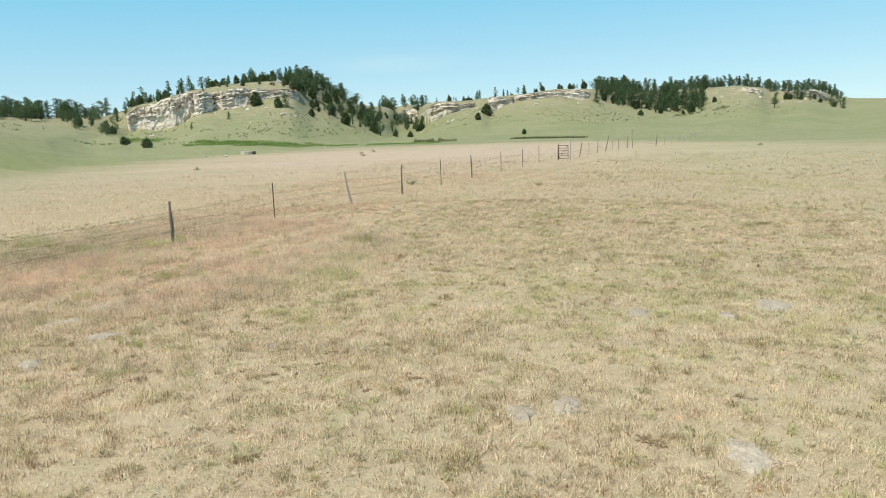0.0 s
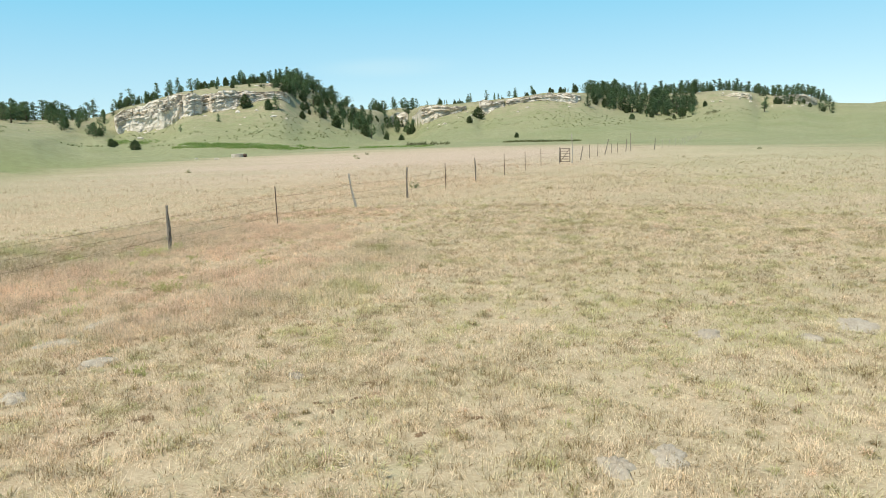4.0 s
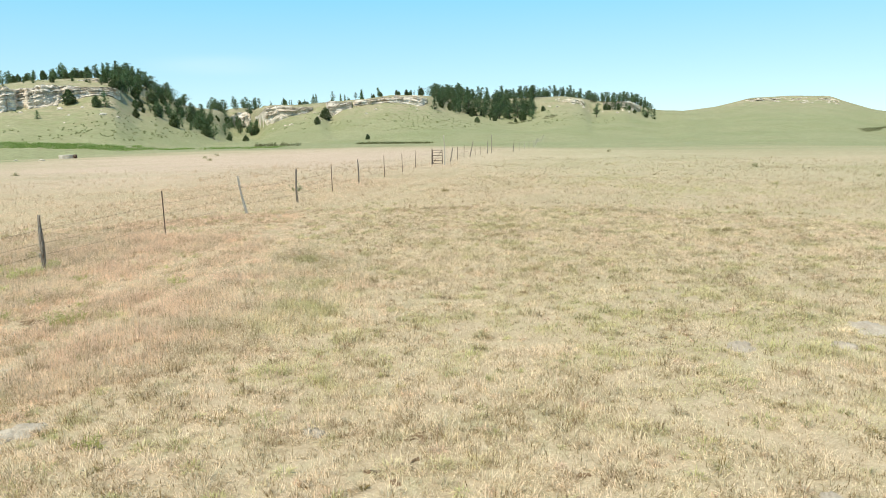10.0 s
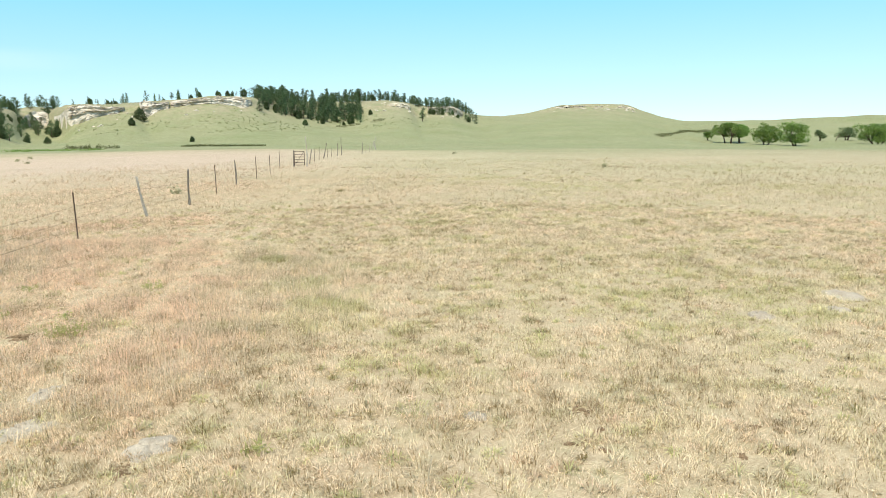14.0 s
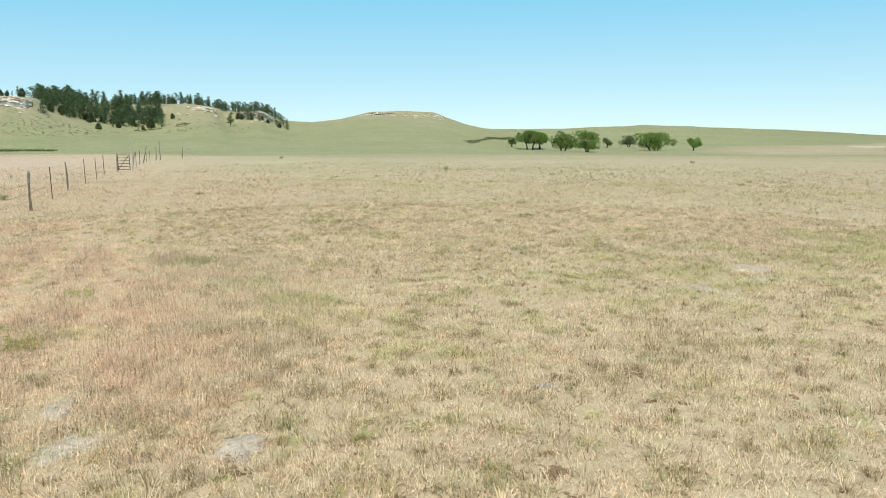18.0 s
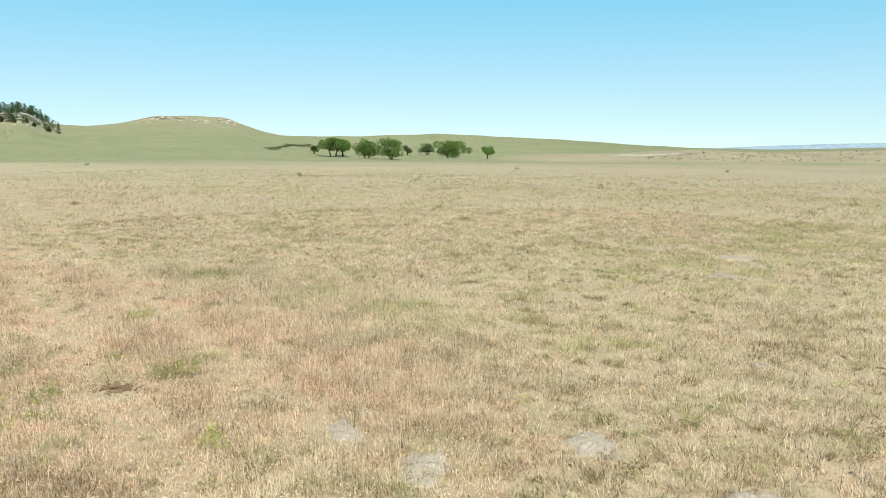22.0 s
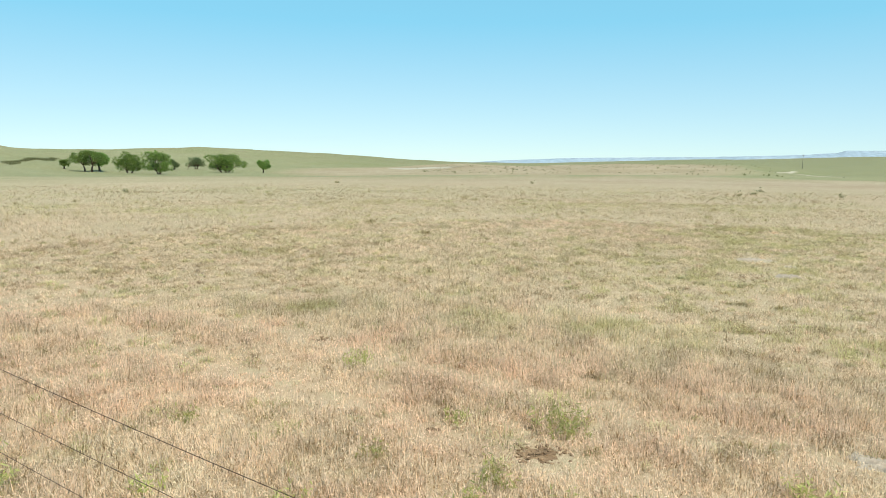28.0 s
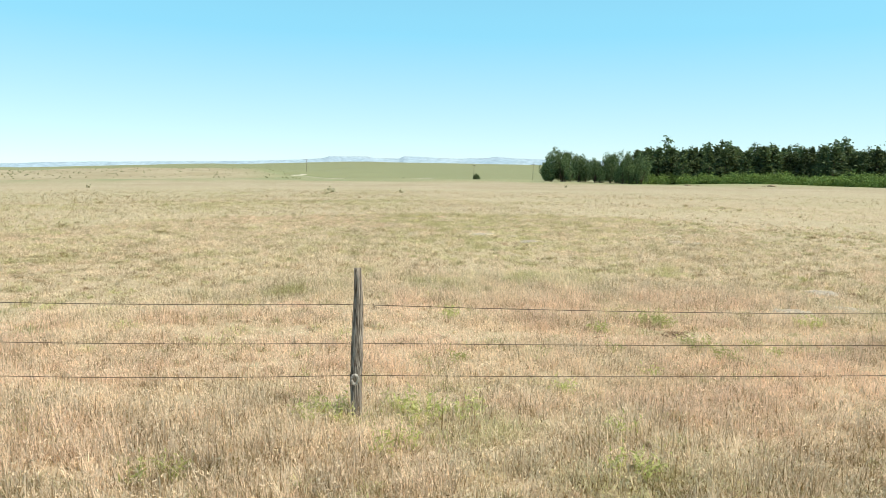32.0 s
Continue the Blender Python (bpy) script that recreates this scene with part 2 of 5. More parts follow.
def prairie_material():
    m, n, l, b = material("prairie", 0.95)
    pos = position(n)
    flat = n.new("ShaderNodeVectorMath")
    flat.operation = "MULTIPLY"
    flat.inputs[1].default_value = (1, 1, 0)
    l.new(pos, flat.inputs[0])
    far = n.new("ShaderNodeVectorMath")
    far.operation = "DISTANCE"
    far.inputs[1].default_value = (38, -18, 0)
    l.new(flat.outputs[0], far.inputs[0])
    big = noise_node(n, l, pos, 0.035, 5.0, 0.6)
    mid = noise_node(n, l, pos, 0.35, 5.0, 0.65)
    fine = noise_node(n, l, pos, 5.0, 6.0, 0.75)
    streak_map = n.new("ShaderNodeMapping")
    streak_map.inputs["Scale"].default_value = (0.02, 0.11, 0.1)
    l.new(pos, streak_map.inputs["Vector"])
    streak = noise_node(n, l, streak_map.outputs[0], 1.0, 5.0, 0.6)
    dry = mix(n, l, ramp(n, l, big, 0.42, 0.6), STRAW, PINK)
    # west of the fence the grass is pinker
    side = n.new("ShaderNodeVectorMath")
    side.operation = "DOT_PRODUCT"
    side.inputs[1].default_value = (-0.963, 0.27, 0)
    l.new(pos, side.inputs[0])
    dry = mix(n, l, ramp(n, l, side.outputs["Value"], 2.0, 13.0), dry, (0.58, 0.415, 0.25))
    dry = mix(n, l, ramp(n, l, mid, 0.45, 0.8), dry, SOIL)
    dry = mix(n, l, ramp(n, l, streak, 0.5, 0.75), dry, (0.46, 0.40, 0.23))
    green = mix(n, l, ramp(n, l, mid, 0.3, 0.75), OLIVE, (0.39, 0.41, 0.235))
    green = mix(n, l, ramp(n, l, big, 0.4, 0.65), green, (0.26, 0.32, 0.14))
    edge = n.new("ShaderNodeMath")
    edge.operation = "MULTIPLY_ADD"
    edge.inputs[1].default_value = 90.0
    l.new(streak, edge.inputs[0])
    l.new(far.outputs["Value"], edge.inputs[2])
    # a dry tongue reaches to the foot of the hills
    tongue = n.new("ShaderNodeVectorMath")
    tongue.operation = "DISTANCE"
    tongue.inputs[1].default_value = (-24, 100, 0)
    l.new(flat.outputs[0], tongue.inputs[0])
    reach = n.new("ShaderNodeMath")
    reach.operation = "ADD"
    l.new(edge.outputs[0], reach.inputs[0])
    l.new(ramp_out(n, l, ramp(n, l, tongue.outputs["Value"], 18.0, 62.0), -48.0, 0.0), reach.inputs[1])
    # moister, greener ground in the hollow to the west
    hollow = n.new("ShaderNodeVectorMath")
    hollow.operation = "DISTANCE"
    hollow.inputs[1].default_value = (-72, 62, 0)
    l.new(flat.outputs[0], hollow.inputs[0])
    moist = ramp_out(n, l, ramp(n, l, hollow.outputs["Value"], 12.0, 58.0), 1.0, 0.0)
    wetter = n.new("ShaderNodeMath")
    wetter.operation = "MULTIPLY_ADD"
    wetter.inputs[1].default_value = 40.0
    l.new(moist, wetter.inputs[0])
    l.new(reach.outputs[0], wetter.inputs[2])
    green = mix(n, l, moist, green, (0.24, 0.30, 0.10))
    # the low rise in the east stays dry
    rise_d = n.new("ShaderNodeVectorMath")
    rise_d.operation = "DISTANCE"
    rise_d.inputs[1].default_value = (265, 90, 0)
    l.new(flat.outputs[0], rise_d.inputs[0])
    lush = n.new("ShaderNodeMath")
    lush.operation = "MULTIPLY"
    l.new(ramp(n, l, wetter.outputs[0], 124.0, 196.0), lush.inputs[0])
    l.new(ramp_out(n, l, ramp(n, l, rise_d.outputs["Value"], 78.0, 98.0), 0.3, 1.0), lush.inputs[1])
    green = mix(n, l, ramp_out(n, l, ramp(n, l, side.outputs["Value"], -330.0, -230.0), 0.55, 0.0), green, (0.21, 0.25, 0.11))
    c = mix(n, l, lush.outputs[0], dry, green)
    # stony, thin turf high on the hills
    sep = n.new("ShaderNodeSeparateXYZ")
    l.new(pos, sep.inputs[0])
    stony = n.new("ShaderNodeMath")
    stony.operation = "MULTIPLY"
    l.new(ramp(n, l, sep.outputs["Z"], 1.5, 10.0), stony.inputs[0])
    l.new(ramp(n, l, noise_node(n, l, pos, 0.2, 7.0, 0.85), 0.42, 0.56), stony.inputs[1])
    c = mix(n, l, stony.outputs[0], c, (0.46, 0.40, 0.27))
    speck = noise_node(n, l, pos, 1.0, 5.0, 0.8)
    c = mix(n, l, ramp(n, l, speck, 0.40, 0.53), mix(n, l, ramp_out(n, l, lush.outputs[0], 0.06, 0.55), c, (0.11, 0.115, 0.04)), c)
    # dry grass pales with distance from the middle, less so toward the east
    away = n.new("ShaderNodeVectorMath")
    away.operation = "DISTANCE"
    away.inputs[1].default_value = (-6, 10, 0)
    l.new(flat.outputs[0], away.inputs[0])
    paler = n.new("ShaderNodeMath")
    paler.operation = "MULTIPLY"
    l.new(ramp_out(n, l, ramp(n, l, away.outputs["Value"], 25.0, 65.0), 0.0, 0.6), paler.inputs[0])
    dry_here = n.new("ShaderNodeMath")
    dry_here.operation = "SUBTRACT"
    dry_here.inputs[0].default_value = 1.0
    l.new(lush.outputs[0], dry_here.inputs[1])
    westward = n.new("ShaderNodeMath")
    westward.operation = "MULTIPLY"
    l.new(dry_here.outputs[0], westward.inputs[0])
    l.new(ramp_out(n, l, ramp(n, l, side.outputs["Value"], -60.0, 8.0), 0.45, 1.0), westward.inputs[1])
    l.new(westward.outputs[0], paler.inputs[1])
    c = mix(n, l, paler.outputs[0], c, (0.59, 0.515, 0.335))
    # olive streaks and blotches in the open plain, and pinker brome beyond the fence
    mottle = n.new("ShaderNodeMath")
    mottle.operation = "MULTIPLY"
    l.new(paler.outputs[0], mottle.inputs[0])
    l.new(ramp(n, l, noise_node(n, l, pos, 0.09, 6.0, 0.7), 0.47, 0.66), mottle.inputs[1])
    c = mix(n, l, mottle.outputs[0], c, (0.33, 0.33, 0.15))
    brome = n.new("ShaderNodeMath")
    brome.operation = "MULTIPLY"
    l.new(paler.outputs[0], brome.inputs[0])
    l.new(ramp_out(n, l, ramp(n, l, side.outputs["Value"], 6.0, 26.0), 0.0, 1.5), brome.inputs[1])
    c = mix(n, l, brome.outputs[0], c, (0.66, 0.49, 0.385))
    # greener grass on the plain before the windbreak
    before = n.new("ShaderNodeVectorMath")
    before.operation = "DISTANCE"
    before.inputs[1].default_value = (205, -125, 0)
    l.new(flat.outputs[0], before.inputs[0])
    c = mix(n, l, ramp_out(n, l, ramp(n, l, before.outputs["Value"], 60.0, 130.0), 0.35, 0.0), c, (0.37, 0.36, 0.18))
    # browner, unevenly cured grass in the open east
    eastward = n.new("ShaderNodeMath")
    eastward.operation = "MULTIPLY"
    l.new(dry_here.outputs[0], eastward.inputs[0])
    l.new(ramp_out(n, l, ramp(n, l, side.outputs["Value"], -110.0, -20.0), 0.8, 0.0), eastward.inputs[1])
    c = mix(n, l, eastward.outputs[0], c, mix(n, l, ramp(n, l, noise_node(n, l, pos, 0.045, 6.0, 0.7), 0.42, 0.6), (0.35, 0.275, 0.175), (0.50, 0.405, 0.29)))
    # paler, pinker thatch between the tufts of the grazed middle
    c = mix(n, l, ramp_out(n, l, ramp(n, l, away.outputs["Value"], 16.0, 40.0), 0.5, 0.0), c, (0.60, 0.475, 0.335))
    patch = noise_node(n, l, pos, 0.11, 6.0, 0.7)
    c = mix(n, l, ramp(n, l, patch, 0.36, 0.5), mix(n, l, 0.14, c, (0.2, 0.19, 0.08)), c)
    # patches a hand or an arm across, of grey-green and of brown litter
    tuft = noise_node(n, l, pos, 1.7, 5.0, 0.7)
    dry_tuft = n.new("ShaderNodeMath")
    dry_tuft.operation = "MULTIPLY"
    l.new(ramp(n, l, tuft, 0.5, 0.66), dry_tuft.inputs[0])
    l.new(dry_here.outputs[0], dry_tuft.inputs[1])
    c = mix(n, l, dry_tuft.outputs[0], c, mix(n, l, 0.55, c, (0.46, 0.435, 0.26)))
    c = mix(n, l, ramp(n, l, fine, 0.3, 0.55), mix(n, l, 0.3, c, (0.14, 0.10, 0.04)), c)
    # thatch: fallen stems criss-cross in three directions, the shade between them painted dark brown
    strands = None
    for turn_by, long_way in ((0.35, 13.0), (1.45, 16.0), (2.5, 11.0)):
        lay = n.new("ShaderNodeMapping")
        lay.inputs["Rotation"].default_value, lay.inputs["Scale"].default_value = (0, 0, turn_by), (long_way, 150.0, 1.0)
        l.new(flat.outputs[0], lay.inputs["Vector"])
        one = ramp(n, l, noise_node(n, l, lay.outputs[0], 1.0, 2.0, 0.5), 0.5, 0.68)
        if strands is None:
            strands = one
        else:
            top = n.new("ShaderNodeMath")
            top.operation = "MAXIMUM"
            l.new(strands, top.inputs[0])
            l.new(one, top.inputs[1])
            strands = top.outputs[0]
    c = mix(n, l, strands, mix(n, l, 0.48, c, (0.15, 0.105, 0.045)), mix(n, l, 0.1, c, (0.80, 0.72, 0.55)))
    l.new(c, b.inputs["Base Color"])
    bump(n, l, b, fine, 0.4, 0.03)
    return m


def grass_material():
    m, n, l, b = material("grass_blades", 0.7)
    hue = n.new("ShaderNodeAttribute")
    hue.attribute_name = "hue"
    tone = n.new("ShaderNodeAttribute")
    tone.attribute_name = "tone"
    c = mix(n, l, ramp(n, l, hue.outputs["Fac"], 0.0, 0.5), (0.73, 0.55, 0.40), (0.71, 0.595, 0.425))
    c = mix(n, l, ramp(n, l, hue.outputs["Fac"], 0.55, 1.0), c, (0.49, 0.46, 0.23))
    c = mix(n, l, ramp(n, l, tone.outputs["Fac"], 0.0, 0.5), mix(n, l, 0.75, c, (0.50, 0.315, 0.07)), c)
    hsv = n.new("ShaderNodeHueSaturation")
    hsv.inputs["Saturation"].default_value = 1.02
    l.new(ramp_out(n, l, tone.outputs["Fac"], 0.4, 1.36), hsv.inputs["Value"])
    l.new(c, hsv.inputs["Color"])
    l.new(hsv.outputs[0], b.inputs["Base Color"])
    tr = n.new("ShaderNodeBsdfTranslucent")
    l.new(hsv.outputs[0], tr.inputs["Color"])
    ms = n.new("ShaderNodeMixShader")
    ms.inputs[0].default_value = 0.38
    l.new(b.outputs[0], ms.inputs[1])
    l.new(tr.outputs[0], ms.inputs[2])
    l.new(ms.outputs[0], n["Material Output"].inputs["Surface"])
    return m


def rock_material():
    """Pale sandstone: level bedding, upright dark cracks and rain stains, a rough grain."""
    m, n, l, b = material("sandstone", 0.95)
    pos = position(n)

    def stretched(sx, sy, sz, scale, detail):
        k = n.new("ShaderNodeMapping")
        k.inputs["Scale"].default_value = (sx, sy, sz)
        l.new(pos, k.inputs["Vector"])
        return noise_node(n, l, k.outputs[0], scale, detail, 0.65)

    beds, cracks = stretched(0.06, 0.06, 1.0, 1.7, 5.0), stretched(1.0, 1.0, 0.22, 0.45, 6.0)
    blot, grain = noise_node(n, l, pos, 0.35, 5.0), noise_node(n, l, pos, 2.2, 5.0, 0.7)
    c = mix(n, l, ramp(n, l, blot, 0.35, 0.65), (0.68, 0.58, 0.46), (0.90, 0.82, 0.71))
    c = mix(n, l, ramp(n, l, beds, 0.36, 0.5), mix(n, l, 0.4, c, (0.30, 0.24, 0.18)), c)
    c = mix(n, l, ramp(n, l, cracks, 0.32, 0.44), mix(n, l, 0.2, c, (0.16, 0.13, 0.10)), c)
    c = mix(n, l, ramp(n, l, grain, 0.34, 0.5), mix(n, l, 0.5, c, (0.25, 0.21, 0.17)), c)
    l.new(c, b.inputs["Base Color"])
    bump(n, l, b, grain, 0.9, 0.5)
    return m


PRAIRIE, GRASS = prairie_material(), grass_material()
BRUSH = leaf_material("olive_brush", (0.09, 0.10, 0.04), (0.20, 0.20, 0.09), (0.18, 0.19, 0.07), 0.3)
ROCK = rock_material()
MESASTONE = simple("mesa_stone", (0.52, 0.45, 0.34), (0.73, 0.65, 0.52), 0.4, 0.95, relief=0.2, grain=3.0, local=False)
TUSSOCK = leaf_material("slope_tussock", (0.17, 0.18, 0.08), (0.31, 0.31, 0.15), (0.26, 0.27, 0.11), 0.3)
TANSTONE = simple("tan_stone", (0.30, 0.25, 0.17), (0.54, 0.46, 0.34), 0.8, 0.95, relief=0.1, grain=6.0, local=False)
BARK = simple("bark", (0.10, 0.07, 0.05), (0.22, 0.16, 0.12), 2.0, relief=0.02)
NEEDLES = leaf_material("pine_needles", (0.045, 0.09, 0.045), (0.165, 0.24, 0.11), (0.19, 0.27, 0.10), 0.36)
JUNIPER = leaf_material("juniper_leaves", (0.035, 0.06, 0.027), (0.125, 0.165, 0.065), (0.15, 0.2, 0.06), 0.3)
LEAVES = leaf_material("broad_leaves", (0.055, 0.11, 0.027), (0.27, 0.395, 0.085), (0.25, 0.40, 0.075), 0.28)
DULL_LEAVES = leaf_material("dull_leaves", (0.06, 0.09, 0.035), (0.18, 0.22, 0.10), (0.22, 0.28, 0.1), 0.4)
SHRUB = leaf_material("shrub_leaves", (0.14, 0.22, 0.05), (0.27, 0.36, 0.11), (0.3, 0.42, 0.1), 0.4)
WEED = leaf_material("weed_leaves", (0.42, 0.44, 0.13), (0.62, 0.61, 0.27), (0.58, 0.60, 0.20), 0.45)
SAGE = leaf_material("sage_leaves", (0.30, 0.28, 0.16), (0.50, 0.45, 0.28), (0.42, 0.38, 0.22), 0.4)
def wood_material(name, dark, light):
    m, n, l, b = material(name, 0.92)
    along_grain = n.new("ShaderNodeMapping")
    along_grain.inputs["Scale"].default_value = (1, 1, 0.06)
    l.new(n.new("ShaderNodeTexCoord").outputs["Object"], along_grain.inputs["Vector"])
    grain = noise_node(n, l, along_grain.outputs[0], 75.0, 4.0, 0.7)
    blot = noise_node(n, l, n.new("ShaderNodeTexCoord").outputs["Object"], 4.0)
    c = mix(n, l, ramp(n, l, grain, 0.4, 0.62), dark, light)
    c = mix(n, l, ramp(n, l, blot, 0.35, 0.7), mix(n, l, 0.35, c, dark), c)
    l.new(c, b.inputs["Base Color"])
    bump(n, l, b, grain, 1.0, 0.012)
    return m


POSTWOOD = wood_material("weathered_wood", (0.06, 0.042, 0.028), (0.52, 0.45, 0.37))
STEEL = simple("rusty_steel", (0.09, 0.055, 0.04), (0.17, 0.12, 0.09), 9.0, 0.75, 0.4, grain=60.0)
PALEWOOD = wood_material("sun_bleached_wood", (0.30, 0.26, 0.21), (0.62, 0.57, 0.49))
CUTBRUSH = simple("cut_brush", (0.22, 0.16, 0.09), (0.45, 0.36, 0.23), 2.0, 0.95, relief=0.05, grain=14.0)
DUNG = simple("dry_dung", (0.16, 0.10, 0.055), (0.38, 0.26, 0.15), 14.0, 0.95, relief=0.02, grain=60.0)
DIRT = simple("pale_bare_earth", (0.46, 0.39, 0.30), (0.60, 0.52, 0.41), 3.0, 0.97, relief=0.02, grain=30.0, local=False)
CONCRETE = simple("stained_concrete", (0.52, 0.46, 0.36), (0.78, 0.70, 0.58), 1.5, 0.9, relief=0.01)
WATER = simple("dark_tank_water", (0.02, 0.03, 0.03), (0.03, 0.04, 0.035), 1.0, 0.1)
# distance haze is put into the hills' colour as a pale blue
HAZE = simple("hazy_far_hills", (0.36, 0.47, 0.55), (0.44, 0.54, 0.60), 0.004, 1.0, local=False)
TRACK = simple("pale_track_earth", (0.44, 0.40, 0.29), (0.58, 0.53, 0.41), 0.08, 0.97, local=False)

# ---- the lie of the land ----
# Cross-sections of the hills, one a bearing (degrees clockwise from +y): foot distance; distance and height of the
# cliff's foot; of its top; of the crest.
far_west = [(-180, 600, 700, 0, 760, 1, 900, 3), (-110, 300, 500, 3, 560, 5, 800, 12), (-60, 90, 200, 6, 230, 8, 330, 14),
            (-41, 60, 150, 5.6, 175, 6.5, 300, 10.5), (-37.5, 80, 155, 3.4, 190, 4.6, 300, 10.2)]
west_hill = [(-34.6, 100, 205, 3.2, 225, 5.6, 285, 9.8), (-33.0, 105, 222, 4.4, 240, 6.6, 262, 10.2), (-32.5, 108, 228, 4.0, 240, 7.2, 256, 10.8), (-32.15, 110, 233, 3.7, 236, 9.9, 252, 11.3), (-31.3, 115, 231, 4.8, 234, 11.0, 252, 12.4),
             (-30, 118, 228, 4.3, 231, 11.9, 254, 13.6), (-29.2, 120, 227, 5.0, 230, 13.0, 256, 14.8), (-28.3, 122, 226, 6.3, 229, 14.3, 257, 16.2), (-27.6, 125, 227, 8.9, 230, 14.9, 258, 17.0),
             (-26.9, 126, 227, 9.5, 230, 14.6, 260, 17.6), (-25.5, 128, 228, 10.1, 231, 15.0, 266, 19.0), (-24, 130, 230, 10.8, 233, 15.6, 270, 19.4), (-22.9, 132, 231, 12.0, 234, 15.6, 272, 19.9),
             (-21.6, 135, 232, 13.4, 235, 15.5, 275, 20.5), (-20.3, 140, 234, 13.6, 237, 15.5, 279, 20.8), (-18.8, 150, 242, 9.0, 252, 13.5, 288, 20.6), (-17.5, 160, 245, 7.6, 258, 12.0, 287, 17.6),
             (-16.7, 170, 250, 6.2, 262, 10.2, 288, 15.2), (-15.2, 185, 262, 5.2, 275, 7.8, 300, 11.4)]
gap = [(-13, 230, 290, 3.8, 310, 4.4, 420, 12.5), (-12.2, 235, 388, 4.0, 392, 8.0, 422, 12.6), (-11.5, 240, 388, 3.2, 392, 10.8, 425, 14.0), (-10.5, 240, 388, 2.2, 392, 9.4, 425, 13.0), (-10.05, 225, 345, 2.0, 352, 5.0, 420, 12.6)]
middle_hill = [(-9.95, 200, 303, 1.9, 306, 10.0, 340, 11.6), (-9.4, 200, 303, 3.2, 306, 10.8, 340, 12.2), (-8.6, 200, 303, 5.7, 306, 11.0, 340, 12.6), (-7.7, 200, 303, 7.4, 306, 10.7, 340, 12.6), (-6.8, 200, 302, 8.1, 305, 10.2, 342, 12.6),
               (-5.6, 200, 302, 9.6, 305, 11.0, 342, 13.4), (-4.8, 200, 300, 5.6, 304, 12.2, 340, 13.4), (-3.9, 200, 302, 9.2, 305, 12.0, 342, 14.0), (-1.7, 200, 305, 11.5, 308, 12.9, 345, 14.8), (0.3, 195, 306, 12.2, 309, 14.2, 346, 16.2), (2.0, 190, 306, 10.4, 309, 14.0, 348, 15.8), (3.0, 188, 308, 10.0, 314, 13.4, 352, 15.6)]
wooded_slope = [(4.4, 180, 315, 7.6, 335, 10.5, 385, 16.0), (6.5, 170, 330, 6.0, 350, 9.0, 410, 15.5), (9.3, 190, 335, 3.8, 355, 6.5, 415, 15.0),
                (11, 200, 345, 5.6, 355, 8.5, 420, 15.4), (12, 200, 353, 9.2, 357, 10.5, 420, 15.2), (13.4, 200, 355, 10.7, 359, 12.1, 415, 15.2), (14.2, 200, 355, 10.9, 358, 12.5, 405, 14.4), (15.1, 200, 357, 9.6, 361, 11.4, 410, 13.8),
                (15.7, 205, 360, 6.0, 366, 9.4, 420, 13.0), (17.1, 210, 365, 7.7, 369, 10.2, 425, 11.8), (18.2, 210, 370, 8.4, 374, 10.8, 430, 12.0), (18.9, 212, 372, 6.0, 376, 9.6, 430, 10.8), (20, 216, 380, 3.8, 386, 5.8, 440, 7.8), (20.9, 220, 392, 4.4, 400, 5.4, 450, 6.2)]
mesa = [(22.6, 150, 380, 3.6, 410, 4.6, 465, 5.7), (24.8, 150, 420, 5.6, 435, 6.6, 465, 7.6), (26, 150, 435, 8.0, 440, 9.0, 465, 9.9), (27.2, 150, 440, 10.4, 442, 11.3, 466, 12.3), (29.5, 150, 440, 10.3, 442, 11.3, 464, 12.5),
        (32.2, 150, 440, 9.7, 442, 10.7, 462, 11.8), (33.1, 150, 435, 7.0, 440, 7.8, 464, 8.6), (34.8, 180, 400, 1.0, 430, 2.4, 465, 3.7), (36.2, 210, 300, -3.0, 370, -0.8, 460, 1.2), (37.6, 250, 305, -4.4, 370, -2.6, 460, 0.7)]
east_ridge = [(43, 280, 360, -3.4, 400, -1.6, 470, 1.0), (49, 290, 380, -3.4, 420, -1.0, 480, 3.0), (51, 290, 380, -3.6, 420, -1.2, 480, 2.4), (54.5, 290, 380, -4.0, 420, -2.0, 480, 0.8),
              (59, 290, 380, -4.6, 420, -3.2, 480, -0.7), (61.5, 290, 380, -5.0, 420, -4.0, 480, -1.9), (63.8, 280, 370, -5.6, 420, -4.8, 480, -3.8), (66, 250, 330, -5.2, 390, -4.9, 470, -4.7),
              (69.7, 190, 260, -4.6, 290, -4.2, 335, -4.0), (74.4, 180, 260, -4.6, 290, -4.4, 330, -4.4), (79.5, 180, 260, -3.8, 290, -3.3, 330, -3.2), (84, 180, 260, -3.4, 290, -2.9, 330, -2.8), (90, 190, 270, -3.0, 300, -2.2, 340, -2.0),
              (94, 230, 320, -4.0, 360, -4.0, 400, -4.2), (97, 260, 380, -6.4, 420, -6.8, 480, -7.4), (104, 700, 900, -11, 1000, -12, 1200, -13.5), (130, 700, 900, -9, 1000, -10, 1200, -11), (180, 600, 700, 0, 760, 1, 900, 3)]
LAND = np.array(far_west + west_hill + gap + middle_hill + wooded_slope + mesa + east_ridge, float)
fine_az = np.arange(-181, 181.01, 0.05)
kern = np.exp(-0.5 * (np.arange(-12, 13) * 0.05 / 0.22) ** 2)
kern /= kern.sum()
SECTION = []
for col in range(1, 8):
    line = np.interp(fine_az, LAND[:, 0], LAND[:, col])
    SECTION.append(np.convolve(np.pad(line, 12, mode="edge"), kern, mode="valid"))


def soft(v, w):
    return w * np.logaddexp(0, v / w)


